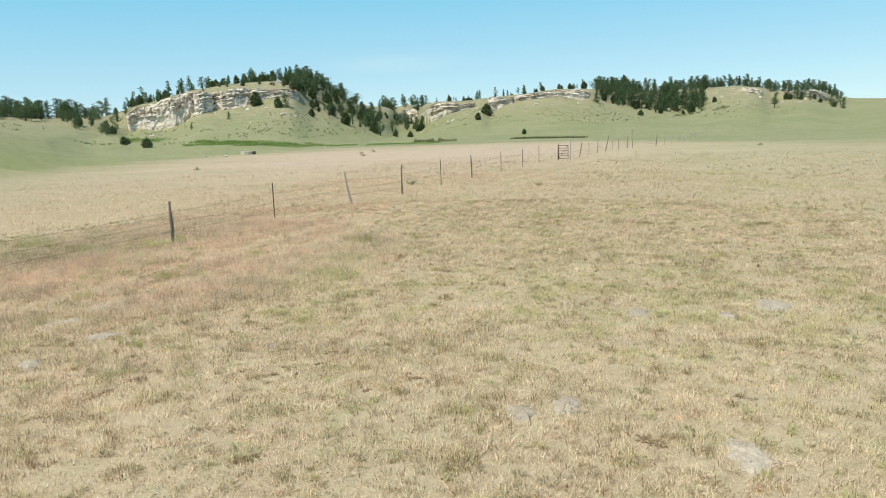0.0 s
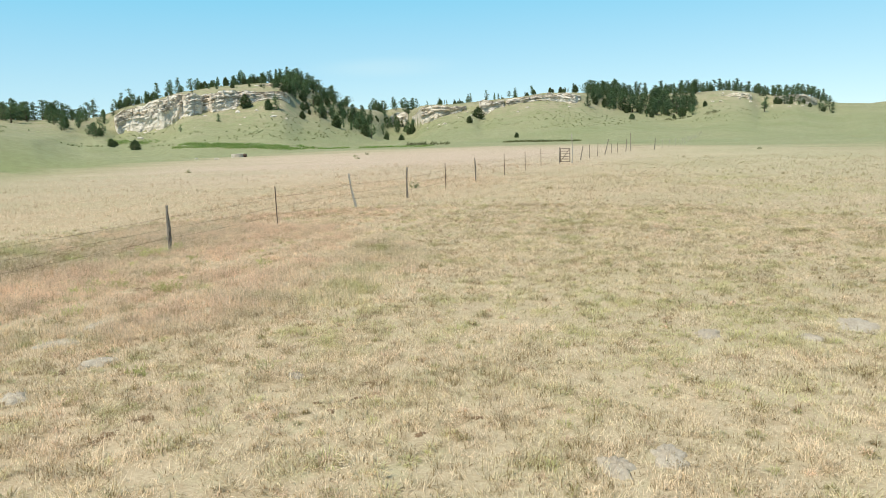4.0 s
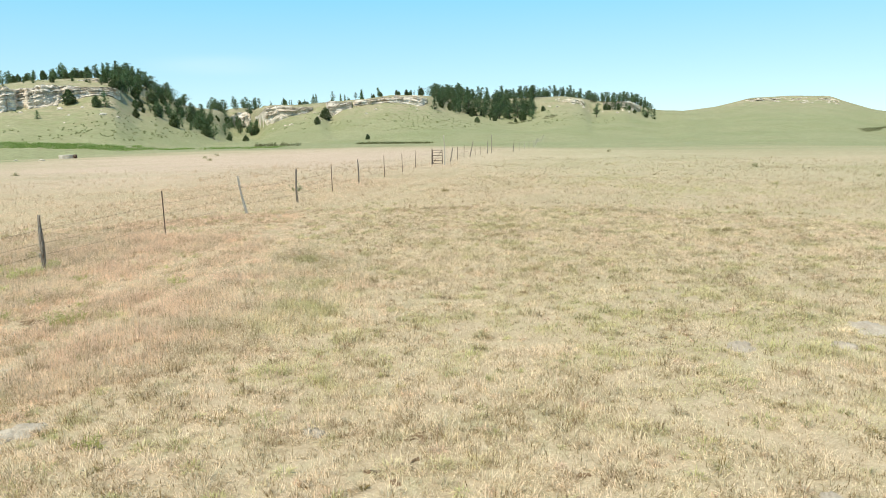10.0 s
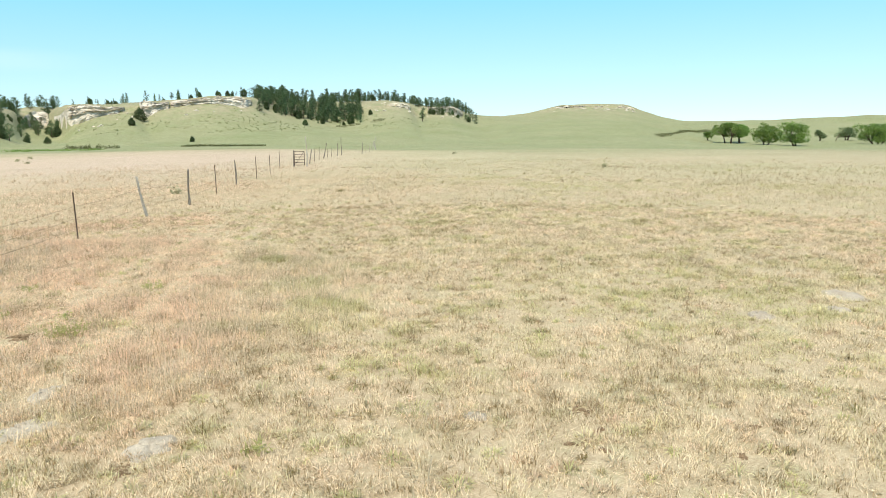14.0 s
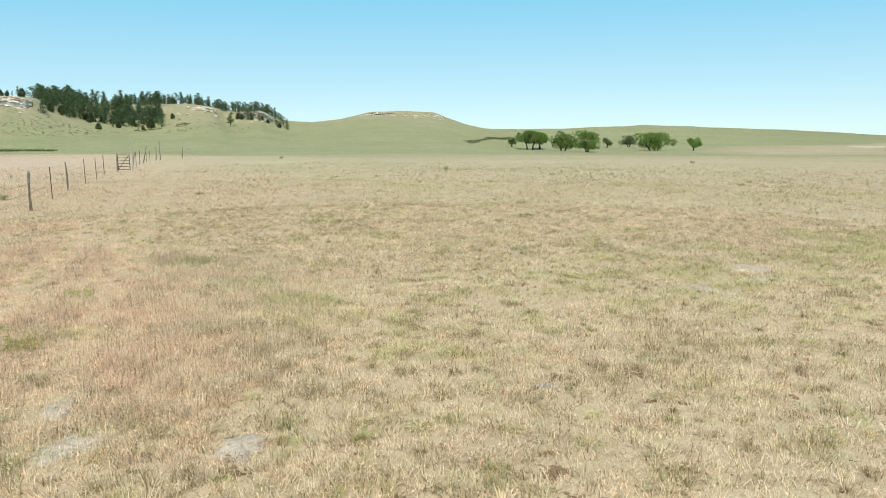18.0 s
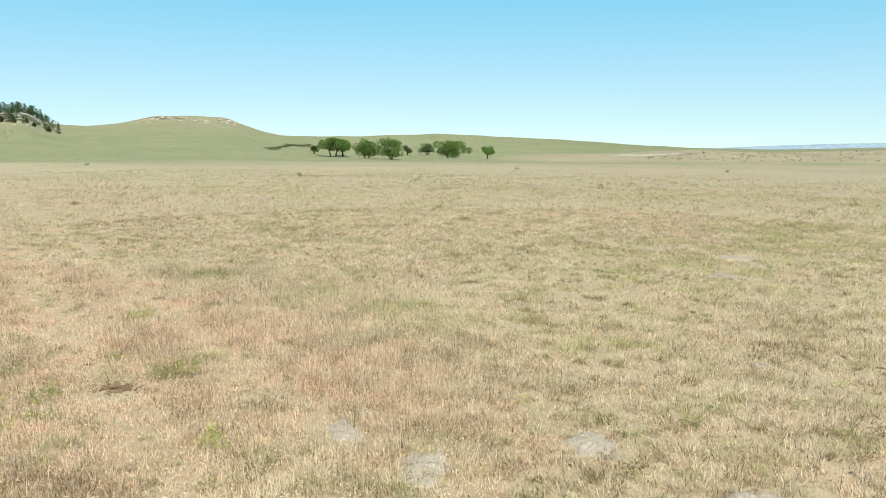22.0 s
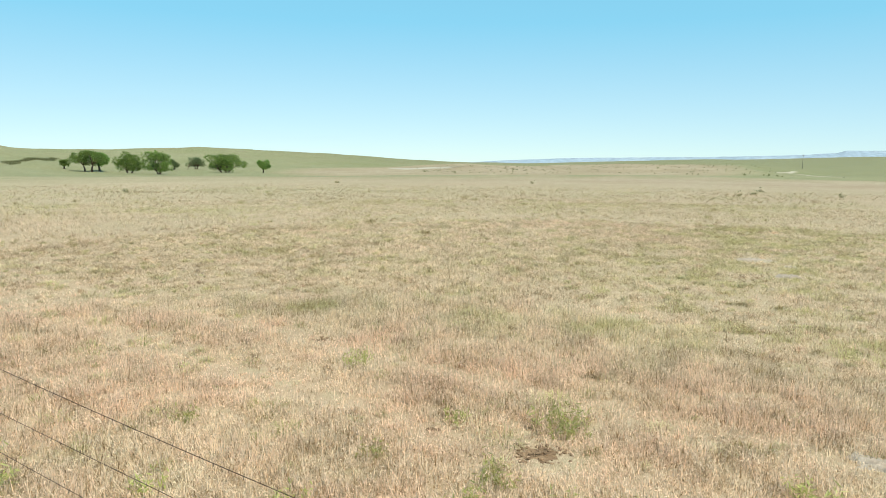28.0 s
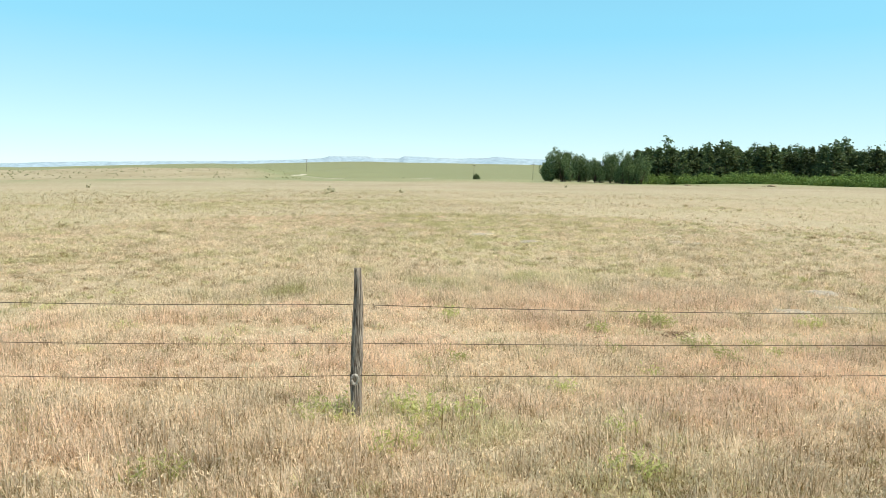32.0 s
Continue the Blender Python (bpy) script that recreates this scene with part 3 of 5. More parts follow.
def plain(x, y):
    e = np.minimum(soft(x - 10, 12), 620) + 0.33 * soft(x - 640, 60)
    nn = np.minimum(soft(y - 28, 12), 900)
    tip = 0.022 * soft(-y - 240, 40) - 0.03 * soft(y, 30) * np.clip((x - 500) / 500, 0, 1)
    dip = 1.9 * np.exp(-((x - 165) ** 2 + (y - 175) ** 2) / 9000)
    return -0.0185 * np.minimum(e, 1400) - 0.009 * nn + np.clip(tip, -40, 40) - dip


def section(az):
    return [np.interp(az, fine_az, s) for s in SECTION]


def terrain(x, y):
    x, y = np.asarray(x, float), np.asarray(y, float)
    r, az = np.hypot(x, y), np.degrees(np.arctan2(x, y))
    rf, rb, zb, rt, zt, rc, zc = section(az)
    base = plain(x, y)
    e1 = np.clip((r - rf) / (rb - rf), 0, 1) ** 1.7
    h = base * (1 - e1) + zb * e1
    h = h + (zt - zb) * np.clip((r - rb) / (rt - rb), 0, 1)
    h = h + (zc - zt) * np.sin(np.pi / 2 * np.clip((r - rt) / (rc - rt), 0, 1))
    back = np.clip((r - rc) / (1.4 * rc), 0, 1)
    back = back * back * (3 - 2 * back)
    h = h * (1 - back) + np.minimum(base, h) * back
    h = h + 0.0045 * soft(r - 1300, 200) * np.clip((az - 92) / 8, 0, 1) * np.clip((150 - az) / 8, 0, 1)
    rough = np.clip((r - 45) / 150, 0, 1)
    h = h + rough * (0.9 * (vnoise(x, y, 34, 3) - 0.5) + 0.5 * (vnoise(x, y, 11, 5) - 0.5) * np.clip(e1 * 2, 0, 1))
    near = (0.10 * (vnoise(x, y, 4.5, 9) - 0.5) + 0.05 * (vnoise(x, y, 1.3, 11) - 0.5))
    return h + near


def ground_at(x, y):
    return float(terrain(x, y))


def at_bearing(az, r):
    x, y = r * math.sin(radians(az)), r * math.cos(radians(az))
    return x, y, ground_at(x, y)


# ---- ground ----
def build_ground():
    rings = np.concatenate([np.arange(0.4, 12, 0.3), np.arange(12, 34, 0.42), np.arange(34, 110, 1.3), np.arange(110, 200, 2.5),
                            np.arange(200, 330, 1.4), np.arange(330, 480, 2.2), np.geomspace(482, 4900, 46)])
    azs = np.radians(np.concatenate([np.arange(-180, -45, 1.5), np.arange(-45, 45, 0.22), np.arange(45, 145, 0.5), np.arange(145, 180, 1.5)]))
    rr, aa = np.meshgrid(rings, azs, indexing="ij")
    x, y = rr * np.sin(aa), rr * np.cos(aa)
    z = terrain(x, y)
    v = np.stack([x, y, z], -1).reshape(-1, 3)
    nr, na = rr.shape
    i, j = np.meshgrid(np.arange(nr - 1), np.arange(na), indexing="ij")
    k = (j + 1) % na
    f = np.stack([i * na + j, (i + 1) * na + j, (i + 1) * na + k, i * na + k], -1).reshape(-1, 4)
    c = len(v)
    v = np.vstack([v, [[0, 0, ground_at(0.0, 0.0)]]])
    jj = np.arange(na)
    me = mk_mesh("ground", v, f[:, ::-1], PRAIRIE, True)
    ob = new("ground", me)
    tagged(ob, "dry prairie of straw and pinkish grass rising to green hills", "ground", kind="structure")
    cap = mk_mesh("ground_middle", np.vstack([v[:na], v[c:]]), np.stack([jj, (jj + 1) % na, np.full(na, na)], -1)[:, ::-1], PRAIRIE, True)
    # the middle of the sheet
    bm = bmesh.new()
    bm.from_mesh(me)
    bm.from_mesh(cap)
    bmesh.ops.remove_doubles(bm, verts=[q for q in bm.verts if q.co.length < 1.0], dist=0.0005)
    bm.to_mesh(me)
    bm.free()
    bpy.data.meshes.remove(cap)
    return ob


ground = build_ground()


# ---- sandstone cliffs ----
def cliff(az0, az1, layers, label, seed, fade=0.8, gaps=5.0, shelf=None, stone=None, foot=-0.3):
    """Beds of sandstone, one part each, set into the step of the hillside."""
    root = new("cliff")
    x, y, z = at_bearing((az0 + az1) / 2, 250)
    tagged(root, label, "cliff", "sandstone cliffs")
    g = np.random.default_rng(seed)
    az = np.arange(az0, az1, 0.045)
    rf, rb, zb, rt, zt, rc, zc = section(az)
    if shelf:
        rb, zb = np.interp(az, (az0, az1), shelf[0]), np.interp(az, (az0, az1), shelf[1])
        zt, rt = zb + shelf[2], rb + 3
    ends = np.clip(np.minimum(az - az0, az1 - az) / fade, 0, 1) ** 0.5
    cuts = np.concatenate([[foot], 0.46 + 0.6 * ((np.arange(layers - 1) + g.uniform(-0.25, 0.25, layers - 1)) / (layers - 1)), [1.06]])
    cuts[1] = g.uniform(0.4, 0.6) if layers > 4 else 0.4
    bulge = 4.2 * (vnoise(az, az * 0, 2.1, seed + 7) - 0.5) + 2.0 * (vnoise(az, az * 0, 0.8, seed + 8) - 0.5)
    bulge = bulge + gaps * np.clip((vnoise(az, az * 0, 0.9, seed + 21) - 0.72) / 0.12, 0, 1)
    rag = 0.9 * (vnoise(az, az * 0, 0.5, seed + 3) - 0.5) + 0.5 * (vnoise(az, az * 0, 0.16, seed + 4) - 0.5)
    for k in range(layers):
        width = g.uniform(0.2, 0.9) if k else 1.3
        blocks = np.floor(az / width + 0.8 * vnoise(az, az * 0, 0.7, seed + k) + g.uniform(0, 9))
        step = hash2(blocks, blocks * 0 + k, seed) - 0.5
        waves = (vnoise(az, az * 0 + k * 0.21, 0.9, seed) - 0.5) + 0.7 * (vnoise(az, az * 0 + k * 3.1, 0.2, seed + 1) - 0.5)
        front = rb - 1.8 + 2.2 * k / layers + bulge + (0.7 if k else 0.25) * step + (0.9 if k else 0.5) * waves + (0.7 if k else 0.1) * (vnoise(az, az * 0 + k, 0.12, seed + 5) - 0.5) + g.uniform(-0.3, 0.3) + (1 - ends) * 3.2
        crack = (np.diff(blocks, prepend=blocks[0]) != 0) * g.uniform(0.3, 1.1) * (1 if k else 0.5)
        front = front + crack * (hash2(blocks, blocks * 0, seed + 2) > 0.7)
        lo = zb + (zt - zb) * cuts[k] + rag * 0.35
        hi = zb + (zt - zb) * cuts[k + 1] + rag * (0.35 if k < layers - 1 else 1.0) - 0.02 - 0.12 * np.maximum(step, 0) * (k == layers - 1)
        hi = np.maximum(hi, lo + 0.08)
        back = rt + 3.0
        s, c = np.sin(np.radians(az)), np.cos(np.radians(az))
        mid = 0.5 * (lo + hi)
        rows = [np.stack([back * s, back * c, lo - 0.05], -1)]
        for u in np.linspace(0, 1, 6 if k else 16):
            hollow = 1.1 * (vnoise(az, az * 0 + 1.7 * u + k, 0.5, seed + 31) - 0.5) + 0.6 * (vnoise(az, az * 0 + 1.6 * u + k, 0.16, seed + 32) - 0.5)
            rad = front + (0.25 if k else 0.9) * u + hollow + (0.25 if k == 0 else 0) * (vnoise(az * 0.15, az * 0 + 9.0 * u, 0.6, seed + 33) - 0.5)
            rows.append(np.stack([rad * s, rad * c, lo - 0.05 + (hi - lo + 0.05) * u], -1))
        rows.append(np.stack([back * s, back * c, hi], -1))
        v = np.stack(rows, 1)
        n, q = v.shape[:2]
        i, j = np.meshgrid(np.arange(n - 1), np.arange(q), indexing="ij")
        jn = (j + 1) % q
        f = np.stack([i * q + j, (i + 1) * q + j, (i + 1) * q + jn, i * q + jn], -1).reshape(-1, 4)
        place("rock_bed", mk_mesh("rock_bed", v.reshape(-1, 3), f, stone or ROCK), root)
    return root


cliff(-32.25, -26.9, 6, "pale cream sandstone cliff with level beds and stained cracks", 11, 0.15, 0.6)
cliff(-27.5, -19.7, 6, "broken ledges of grey and cream sandstone below pines", 12, 0.2, 2.2, None, None, -0.15)
cliff(-24.2, -20.2, 3, "upper shelf of weathered sandstone under the hilltop pines", 21, 0.5, 2.0, ((250, 253), (16.2, 16.8), 1.9))
cliff(-12.4, -10.6, 4, "shaded grey sandstone ledge in a wooded gap", 13, 0.3, 1.0)
cliff(-10.3, -6.0, 6, "blocky pale sandstone buttress at the hill's edge", 14, 0.06, 1.0)
cliff(-5.0, -3.0, 5, "worn sandstone ledges on a grassy hill", 15, 0.08, 1.0)
cliff(-2.9, 2.9, 4, "low weathered sandstone rim on a grassy hilltop", 16, 0.8, 2.5)
cliff(13.0, 15.2, 2, "small bare sandstone knob among pines", 17, 0.9, 2.0, None, MESASTONE)
cliff(16.6, 19.4, 3, "broken pale rimrock between dark pines", 18, 0.5, 3.0, None, MESASTONE)
cliff(26.8, 32.9, 2, "pale rim of a flat-topped grassy mesa", 19, 0.8, 3.0, None, MESASTONE, -0.1)


def boulder(seed):
    g = np.random.default_rng(seed)
    bm = bmesh.new()
    bmesh.ops.create_icosphere(bm, subdivisions=2, radius=0.5)
    off = Vector(g.uniform(0, 50, 3))
    for v in bm.verts:
        k = noise.noise(v.co * 2.2 + off) * 0.35 + noise.noise(v.co * 5 + off) * 0.1
        v.co *= 1 + k
        v.co.z = v.co.z * 0.62 + 0.12
        v.co.x *= 1.2
    me = bpy.data.meshes.new("boulder")
    bm.to_mesh(me)
    bm.free()
    me.materials.append(ROCK)
    return me


BOULDERS = [boulder(s) for s in range(4)]
STONES = [m.copy() for m in BOULDERS]
for m in STONES:
    m.materials[0] = TANSTONE


def put(name, me, x, y, size, label, category, group="", sink=0.0, kind="", turn=None, tall=1.0):
    g = turn if turn is not None else float(rng.uniform(0, 360))
    ob = new(name, me)
    ob.matrix_basis = pose(x, y, ground_at(x, y) - sink, 0, 0, g) @ Matrix.Diagonal((size, size, size * tall, 1))
    return tagged(ob, label, category, group, kind)


MESAROCKS = [m.copy() for m in BOULDERS]
for m in MESAROCKS:
    m.materials[0] = MESASTONE
for _ in range(70):
    x, y, z = at_bearing(float(rng.uniform(26.6, 33.0)), float(rng.uniform(418, 441)))
    put("boulder", MESAROCKS[rng.integers(4)], x, y, float(0.5 + 2.2 * rng.uniform() ** 2), "pale broken slab below a mesa rim", "boulder", "slabs below the mesa rim", 0.15, tall=0.5)
for az0, az1, r0, r1, count in ((-33, -20, 195, 236, 34), (-19, -14, 215, 262, 8), (-10, 3, 255, 305, 22), (12, 19, 335, 372, 36)):
    for _ in range(count):
        a, r = rng.uniform(az0, az1), r0 + (r1 - r0) * rng.uniform() ** 0.6
        x, y, z = at_bearing(a, r)
        put("boulder", BOULDERS[rng.integers(4)], x, y, float(0.35 + 1.1 * rng.uniform() ** 2), "fallen pale sandstone boulder on a green slope", "boulder", "boulders below the cliffs", 0.1)


# ---- trees ----
def leaf_cloud(centres, size, count, g, flat=0.5, mat=None, name="crown"):
    """Small leaves in tufts round the given centres; size is each leaf's length."""
    c = np.repeat(np.asarray(centres), count, axis=0)
    n = len(c)
    c = c + g.normal(size=(n, 3)) * size * (0.75, 0.75, 0.75 * flat + 0.2)
    a = g.normal(size=(n, 3)) * (1, 1, flat)
    a /= np.linalg.norm(a, axis=1)[:, None]
    b = np.cross(a, g.normal(size=(n, 3)))
    b /= np.linalg.norm(b, axis=1)[:, None] + 1e-9
    ln = size * g.uniform(0.6, 1.3, n)[:, None]
    w = ln * 0.42
    v = np.stack([c - a * ln * 0.5, c + b * w, c + a * ln * 0.6, c - b * w], 1).reshape(-1, 3)
    f = np.arange(n * 4).reshape(-1, 4)
    return mk_mesh(name, v, f, mat)


def tree(trunk, crown, label, category):
    root = new(category)
    place("trunk", trunk, root)
    place("crown", crown, root)
    return tagged(root, label, category)


def pine_meshes(seed, h=7.0, spread=1.5, bare=0.16, gaps=0.25, rounded=False):
    """A pine with whorls of limbs: a ragged cone, or the rounded broken crown of an old tree."""
    g = np.random.default_rng(seed)
    lean = g.normal(size=2) * 0.25
    zs = np.linspace(0, h * 0.97, 8)
    axis = lambda z: np.array([lean[0] * (z / h) ** 2, lean[1] * (z / h) ** 2, z])
    pieces = [tube([axis(z) for z in zs], 0.15 * (1 - zs / h * 0.9), 6, 0.08, seed)]
    centres = []
    side = g.uniform(0, 6.28)
    for z in np.arange(bare * h, h * 0.98, 0.46):
        u = (z / h - bare) / (1 - bare)
        form = math.sin(math.pi * min(1, 0.16 + 0.84 * u)) ** 0.6 * (1 - 0.25 * u) if rounded else (1 - u) ** 0.9 * min(1, 0.55 + 2.5 * u) + 0.03
        reach = spread * form * g.uniform(0.7, 1.2)
        for _ in range(7):
            if g.uniform() < gaps:
                continue
            a = g.uniform(0, 2 * np.pi)
            far = reach * g.uniform(0.65, 1.1) * (1 + 0.25 * math.cos(a - side))
            tip = np.array([far * np.cos(a), far * np.sin(a), (0.18 if rounded else -0.1) * far + 0.2 * u])
            root = axis(z)
            if far > 1.2:
                pieces.append(tube([root, root + tip * 0.5 + (0, 0, 0.04), root + tip], [0.035, 0.022, 0.008], 3))
            for k in np.arange(0.3 if far > 0.6 else 0.7, 1.01, 0.23):
                centres.append(root + tip * k)
    for z in np.linspace(0.93 * h, h, 3):
        centres.append(axis(z))
    return poly_mesh("trunk", pieces, BARK), leaf_cloud(centres, 0.33, 3, g, 0.5, NEEDLES)


def juniper_meshes(seed, h=3.0, spread=1.2, mat=None):
    g = np.random.default_rng(seed)
    pieces = [tube([(0, 0, 0), (0.05, 0.03, 0.4 * h), (0, 0, 0.8 * h)], [0.12, 0.08, 0.02], 6, 0.1, seed)]
    for _ in range(7):
        a, z = g.uniform(0, 6.28), g.uniform(0.1, 0.5) * h
        tip = np.array([np.cos(a) * spread * 0.7, np.sin(a) * spread * 0.7, z + 0.3 * h])
        pieces.append(tube([(0, 0, z), tip * 0.6 + (0, 0, 0.15), tip], [0.05, 0.03, 0.01], 3))
    n = 420
    u, a = g.uniform(0, 1, n), g.uniform(0, 2 * np.pi, n)
    r = spread * np.sin(np.pi * np.clip(u * 0.86 + 0.14, 0, 1)) ** 0.75 * (1 - 0.35 * u) * (0.6 + 0.4 * g.uniform(0, 1, n) ** 0.4)
    lump = 0.8 + 0.4 * vnoise(a * 1.6 + 9, u * 3, 1.0, seed)
    c = np.stack([r * lump * np.cos(a), r * lump * np.sin(a), 0.1 + u * h * 0.95 * (0.85 + 0.3 * (lump - 0.8))], -1)
    return poly_mesh("trunk", pieces, BARK), leaf_cloud(c, 0.095 * h if h < 5 else 0.055 * h, 3, g, 1.0, mat or JUNIPER)


def cedar_meshes(seed, h=9.0, spread=2.6):
    """A dense cedar: full to the ground, tapering to an uneven pointed top."""
    g = np.random.default_rng(seed)
    pieces = [tube([(0, 0, 0), (0.05, 0.03, 0.5 * h), (0, 0, 0.97 * h)], [0.2, 0.13, 0.02], 6, 0.1, seed)]
    n = 480
    u, a = g.uniform(0, 1, n) ** 1.25, g.uniform(0, 2 * np.pi, n)
    r = spread * (1 - u) ** 0.95 * (0.45 + 0.55 * g.uniform(0, 1, n) ** 0.5)
    lump = 0.55 + 0.9 * vnoise(a * 1.9 + 9, u * 6, 1.0, seed)
    c = np.stack([r * lump * np.cos(a), r * lump * np.sin(a), 0.1 + u * h * 0.97 - 0.15 * r], -1)
    for _ in range(5):
        b, z, far = g.uniform(0, 6.28), g.uniform(0.3, 0.8) * h, spread * g.uniform(0.5, 0.9)
        tip = np.array([np.cos(b) * far, np.sin(b) * far, z + 0.12 * h])
        pieces.append(tube([(0, 0, z), tip], [0.06, 0.015], 3))
        c = np.vstack([c, [tip * k + np.array([0, 0, z]) * (1 - k) + g.normal(size=3) * 0.15 for k in np.linspace(0.5, 1, 8)]])
    c = np.vstack([c, [(0.04 * g.normal(), 0.04 * g.normal(), z) for z in np.linspace(0.8 * h, 1.02 * h, 14)]])
    return poly_mesh("trunk", pieces, BARK), leaf_cloud(c, 0.42, 4, g, 0.7, JUNIPER)


def broad_meshes(seed, h=8.0, spread=4.0, low=0.25, stems=1, mat=None, leaf=0.32, count=6):
    g = np.random.default_rng(seed)
    pieces, centres = [], []
    for s in range(stems):
        bx, by = (g.uniform(-0.25, 0.25, 2) * spread if stems > 1 else (0, 0))
        fork = np.array([bx * 1.4, by * 1.4, h * low * g.uniform(0.9, 1.1)])
        pieces.append(tube([(bx, by, 0), (bx * 1.1, by * 1.1, fork[2] * 0.5), fork], [0.34, 0.26, 0.22], 7, 0.08, seed + s))
        for k in range(7):
            a = k * 0.9 + g.uniform(0, 0.6)
            out = spread * g.uniform(0.35, 0.8)
            top = fork + np.array([np.cos(a) * out, np.sin(a) * out, h * g.uniform(0.14, 0.62)])
            mid = 0.5 * (fork + top) + (0, 0, 0.06 * h)
            pieces.append(tube([fork, mid, top], [0.16, 0.10, 0.03], 5, 0.05, k))
            blob = g.normal(size=(75, 3))
            blob /= np.linalg.norm(blob, axis=1)[:, None]
            blob *= (g.uniform(0.35, 1.0, 75) ** 0.5)[:, None] * np.array([0.42 * spread, 0.42 * spread, 0.19 * h]) * g.uniform(0.8, 1.2)
            centres.append(top + blob)
    c = np.vstack(centres)
    c = c[(c[:, 2] > h * max(low * 0.95, 0.05)) & (g.uniform(0, 1, len(c)) > 0.12)]
    c[:, 2] = np.minimum(c[:, 2], h * 0.98)
    return poly_mesh("trunk", pieces, BARK), leaf_cloud(c, leaf, count, g, 0.8, mat or LEAVES)


PINES = [pine_meshes(s, 7.0, sp, ba, ga, ro) for s, sp, ba, ga, ro in ((1, 2.1, 0.08, 0.35, False), (2, 1.9, 0.14, 0.4, False), (3, 2.0, 0.26, 0.4, True), (4, 1.6, 0.05, 0.3, False), (5, 1.9, 0.2, 0.5, True), (6, 2.4, 0.14, 0.4, True))]
JUNIPERS = [juniper_meshes(20 + s, 3.0, sp) for s, sp in enumerate((1.3, 1.1, 1.5))]


def plant(kind, x, y, h, base_h, label, category, group, wide=1.0):
    ob = tree(kind[0], kind[1], label, category)
    s = h / base_h
    ob.matrix_basis = pose(x, y, ground_at(x, y) - 0.08, 0, 0, float(rng.uniform(0, 360))) @ Matrix.Diagonal((s * wide, s * wide, s, 1))
    return tagged(ob, group=group)


stands = ((-24.0, -19.4, 262, 284, 30, 2.6, 5.2, 1), (-31.5, -20.5, 236, 262, 34, 1.2, 2.8, 1), (-42, -33.5, 235, 315, 110, 3.2, 6.6, 0), (-36.5, -32.9, 205, 240, 22, 2.2, 4.6, 1), (-33, -27, 240, 262, 26, 2.2, 5.4, 1), (-27, -20.5, 264, 292, 36, 2.4, 5.4, 1), (-20.6, -19, 238, 290, 40, 2.6, 5.4, 1),
          (-19.8, -16.4, 266, 295, 50, 2.4, 6.2, 0), (-19.8, -16.4, 243, 266, 42, 2.2, 5.6, 1), (-17.2, -13.4, 270, 305, 34, 2.2, 5.6, 0), (-17.2, -13.4, 255, 270, 18, 2.2, 5.6, 1), (16.4, 20.4, 356, 374, 18, 3.0, 5.6, 1), (-14.8, -12.3, 262, 335, 26, 2.0, 4.6, 1), (-18.5, -13.0, 238, 258, 12, 1.8, 3.4, 1), (-13.6, -9.9, 378, 430, 34, 3.4, 7.0, 0), (-9.6, 3.2, 338, 372, 44, 2.2, 5.2, 1), (3.4, 9.4, 325, 402, 150, 3.4, 7.6, 0),
          (9.0, 11.4, 335, 415, 56, 3.4, 7.4, 0), (11.0, 15.6, 398, 430, 46, 3.0, 6.4, 0), (15.4, 20.2, 372, 432, 62, 2.4, 5.6, 0), (-10.9, -10.0, 318, 345, 9, 4.0, 7.0, 1), (-12.6, -11.0, 330, 385, 12, 3.4, 6.0, 1), (3.2, 11.4, 316, 332, 16, 2.4, 5.0, 1))
wood = {"trunk": [], "crown": []}


def raw(me):
    v = np.empty(len(me.vertices) * 3, np.float32)
    me.vertices.foreach_get("co", v)
    return v.reshape(-1, 3), [tuple(p.vertices) for p in me.polygons]


RAW = [(raw(t), raw(c)) for t, c in PINES]
for az0, az1, r0, r1, count, h0, h1, single in stands:
    for _ in range(count):
        a, r = rng.uniform(az0, az1), rng.uniform(r0, r1)
        x, y, z = at_bearing(a, r)
        k, h, wide = rng.integers(6), float(h0 + (h1 - h0) * rng.uniform() ** 1.3), float(rng.uniform(0.8, 1.4))
        if single and rng.uniform() < 0.28:
            plant(JUNIPERS[rng.integers(3)], x, y, h * 0.7, 3.0, "bushy dark juniper among pines on a hill", "juniper", "junipers among the pines", 0.9)
        elif single:
            plant(PINES[k], x, y, h, 7.0, "dark green pine on a sandstone hill", "pine_tree", "pines on the hills", wide)
        else:
            wide = wide * 1.3
            m = pose(x, y, z - 0.08, 0, 0, float(rng.uniform(0, 360))) @ Matrix.Diagonal((h / 7 * wide, h / 7 * wide, h / 7, 1))
            mm = np.array(m)
            for key, (v, f) in zip(("trunk", "crown"), RAW[k]):
                wood[key].append((v @ mm[:3, :3].T + mm[:3, 3], f))
pine_wood = tagged(new("pine_wood"), "dense stand of dark green pines on a slope", "woodland", kind="stuff")
place("trunks", poly_mesh("trunks", wood["trunk"], BARK), pine_wood)
place("crowns", poly_mesh("crowns", wood["crown"], NEEDLES, False), pine_wood)

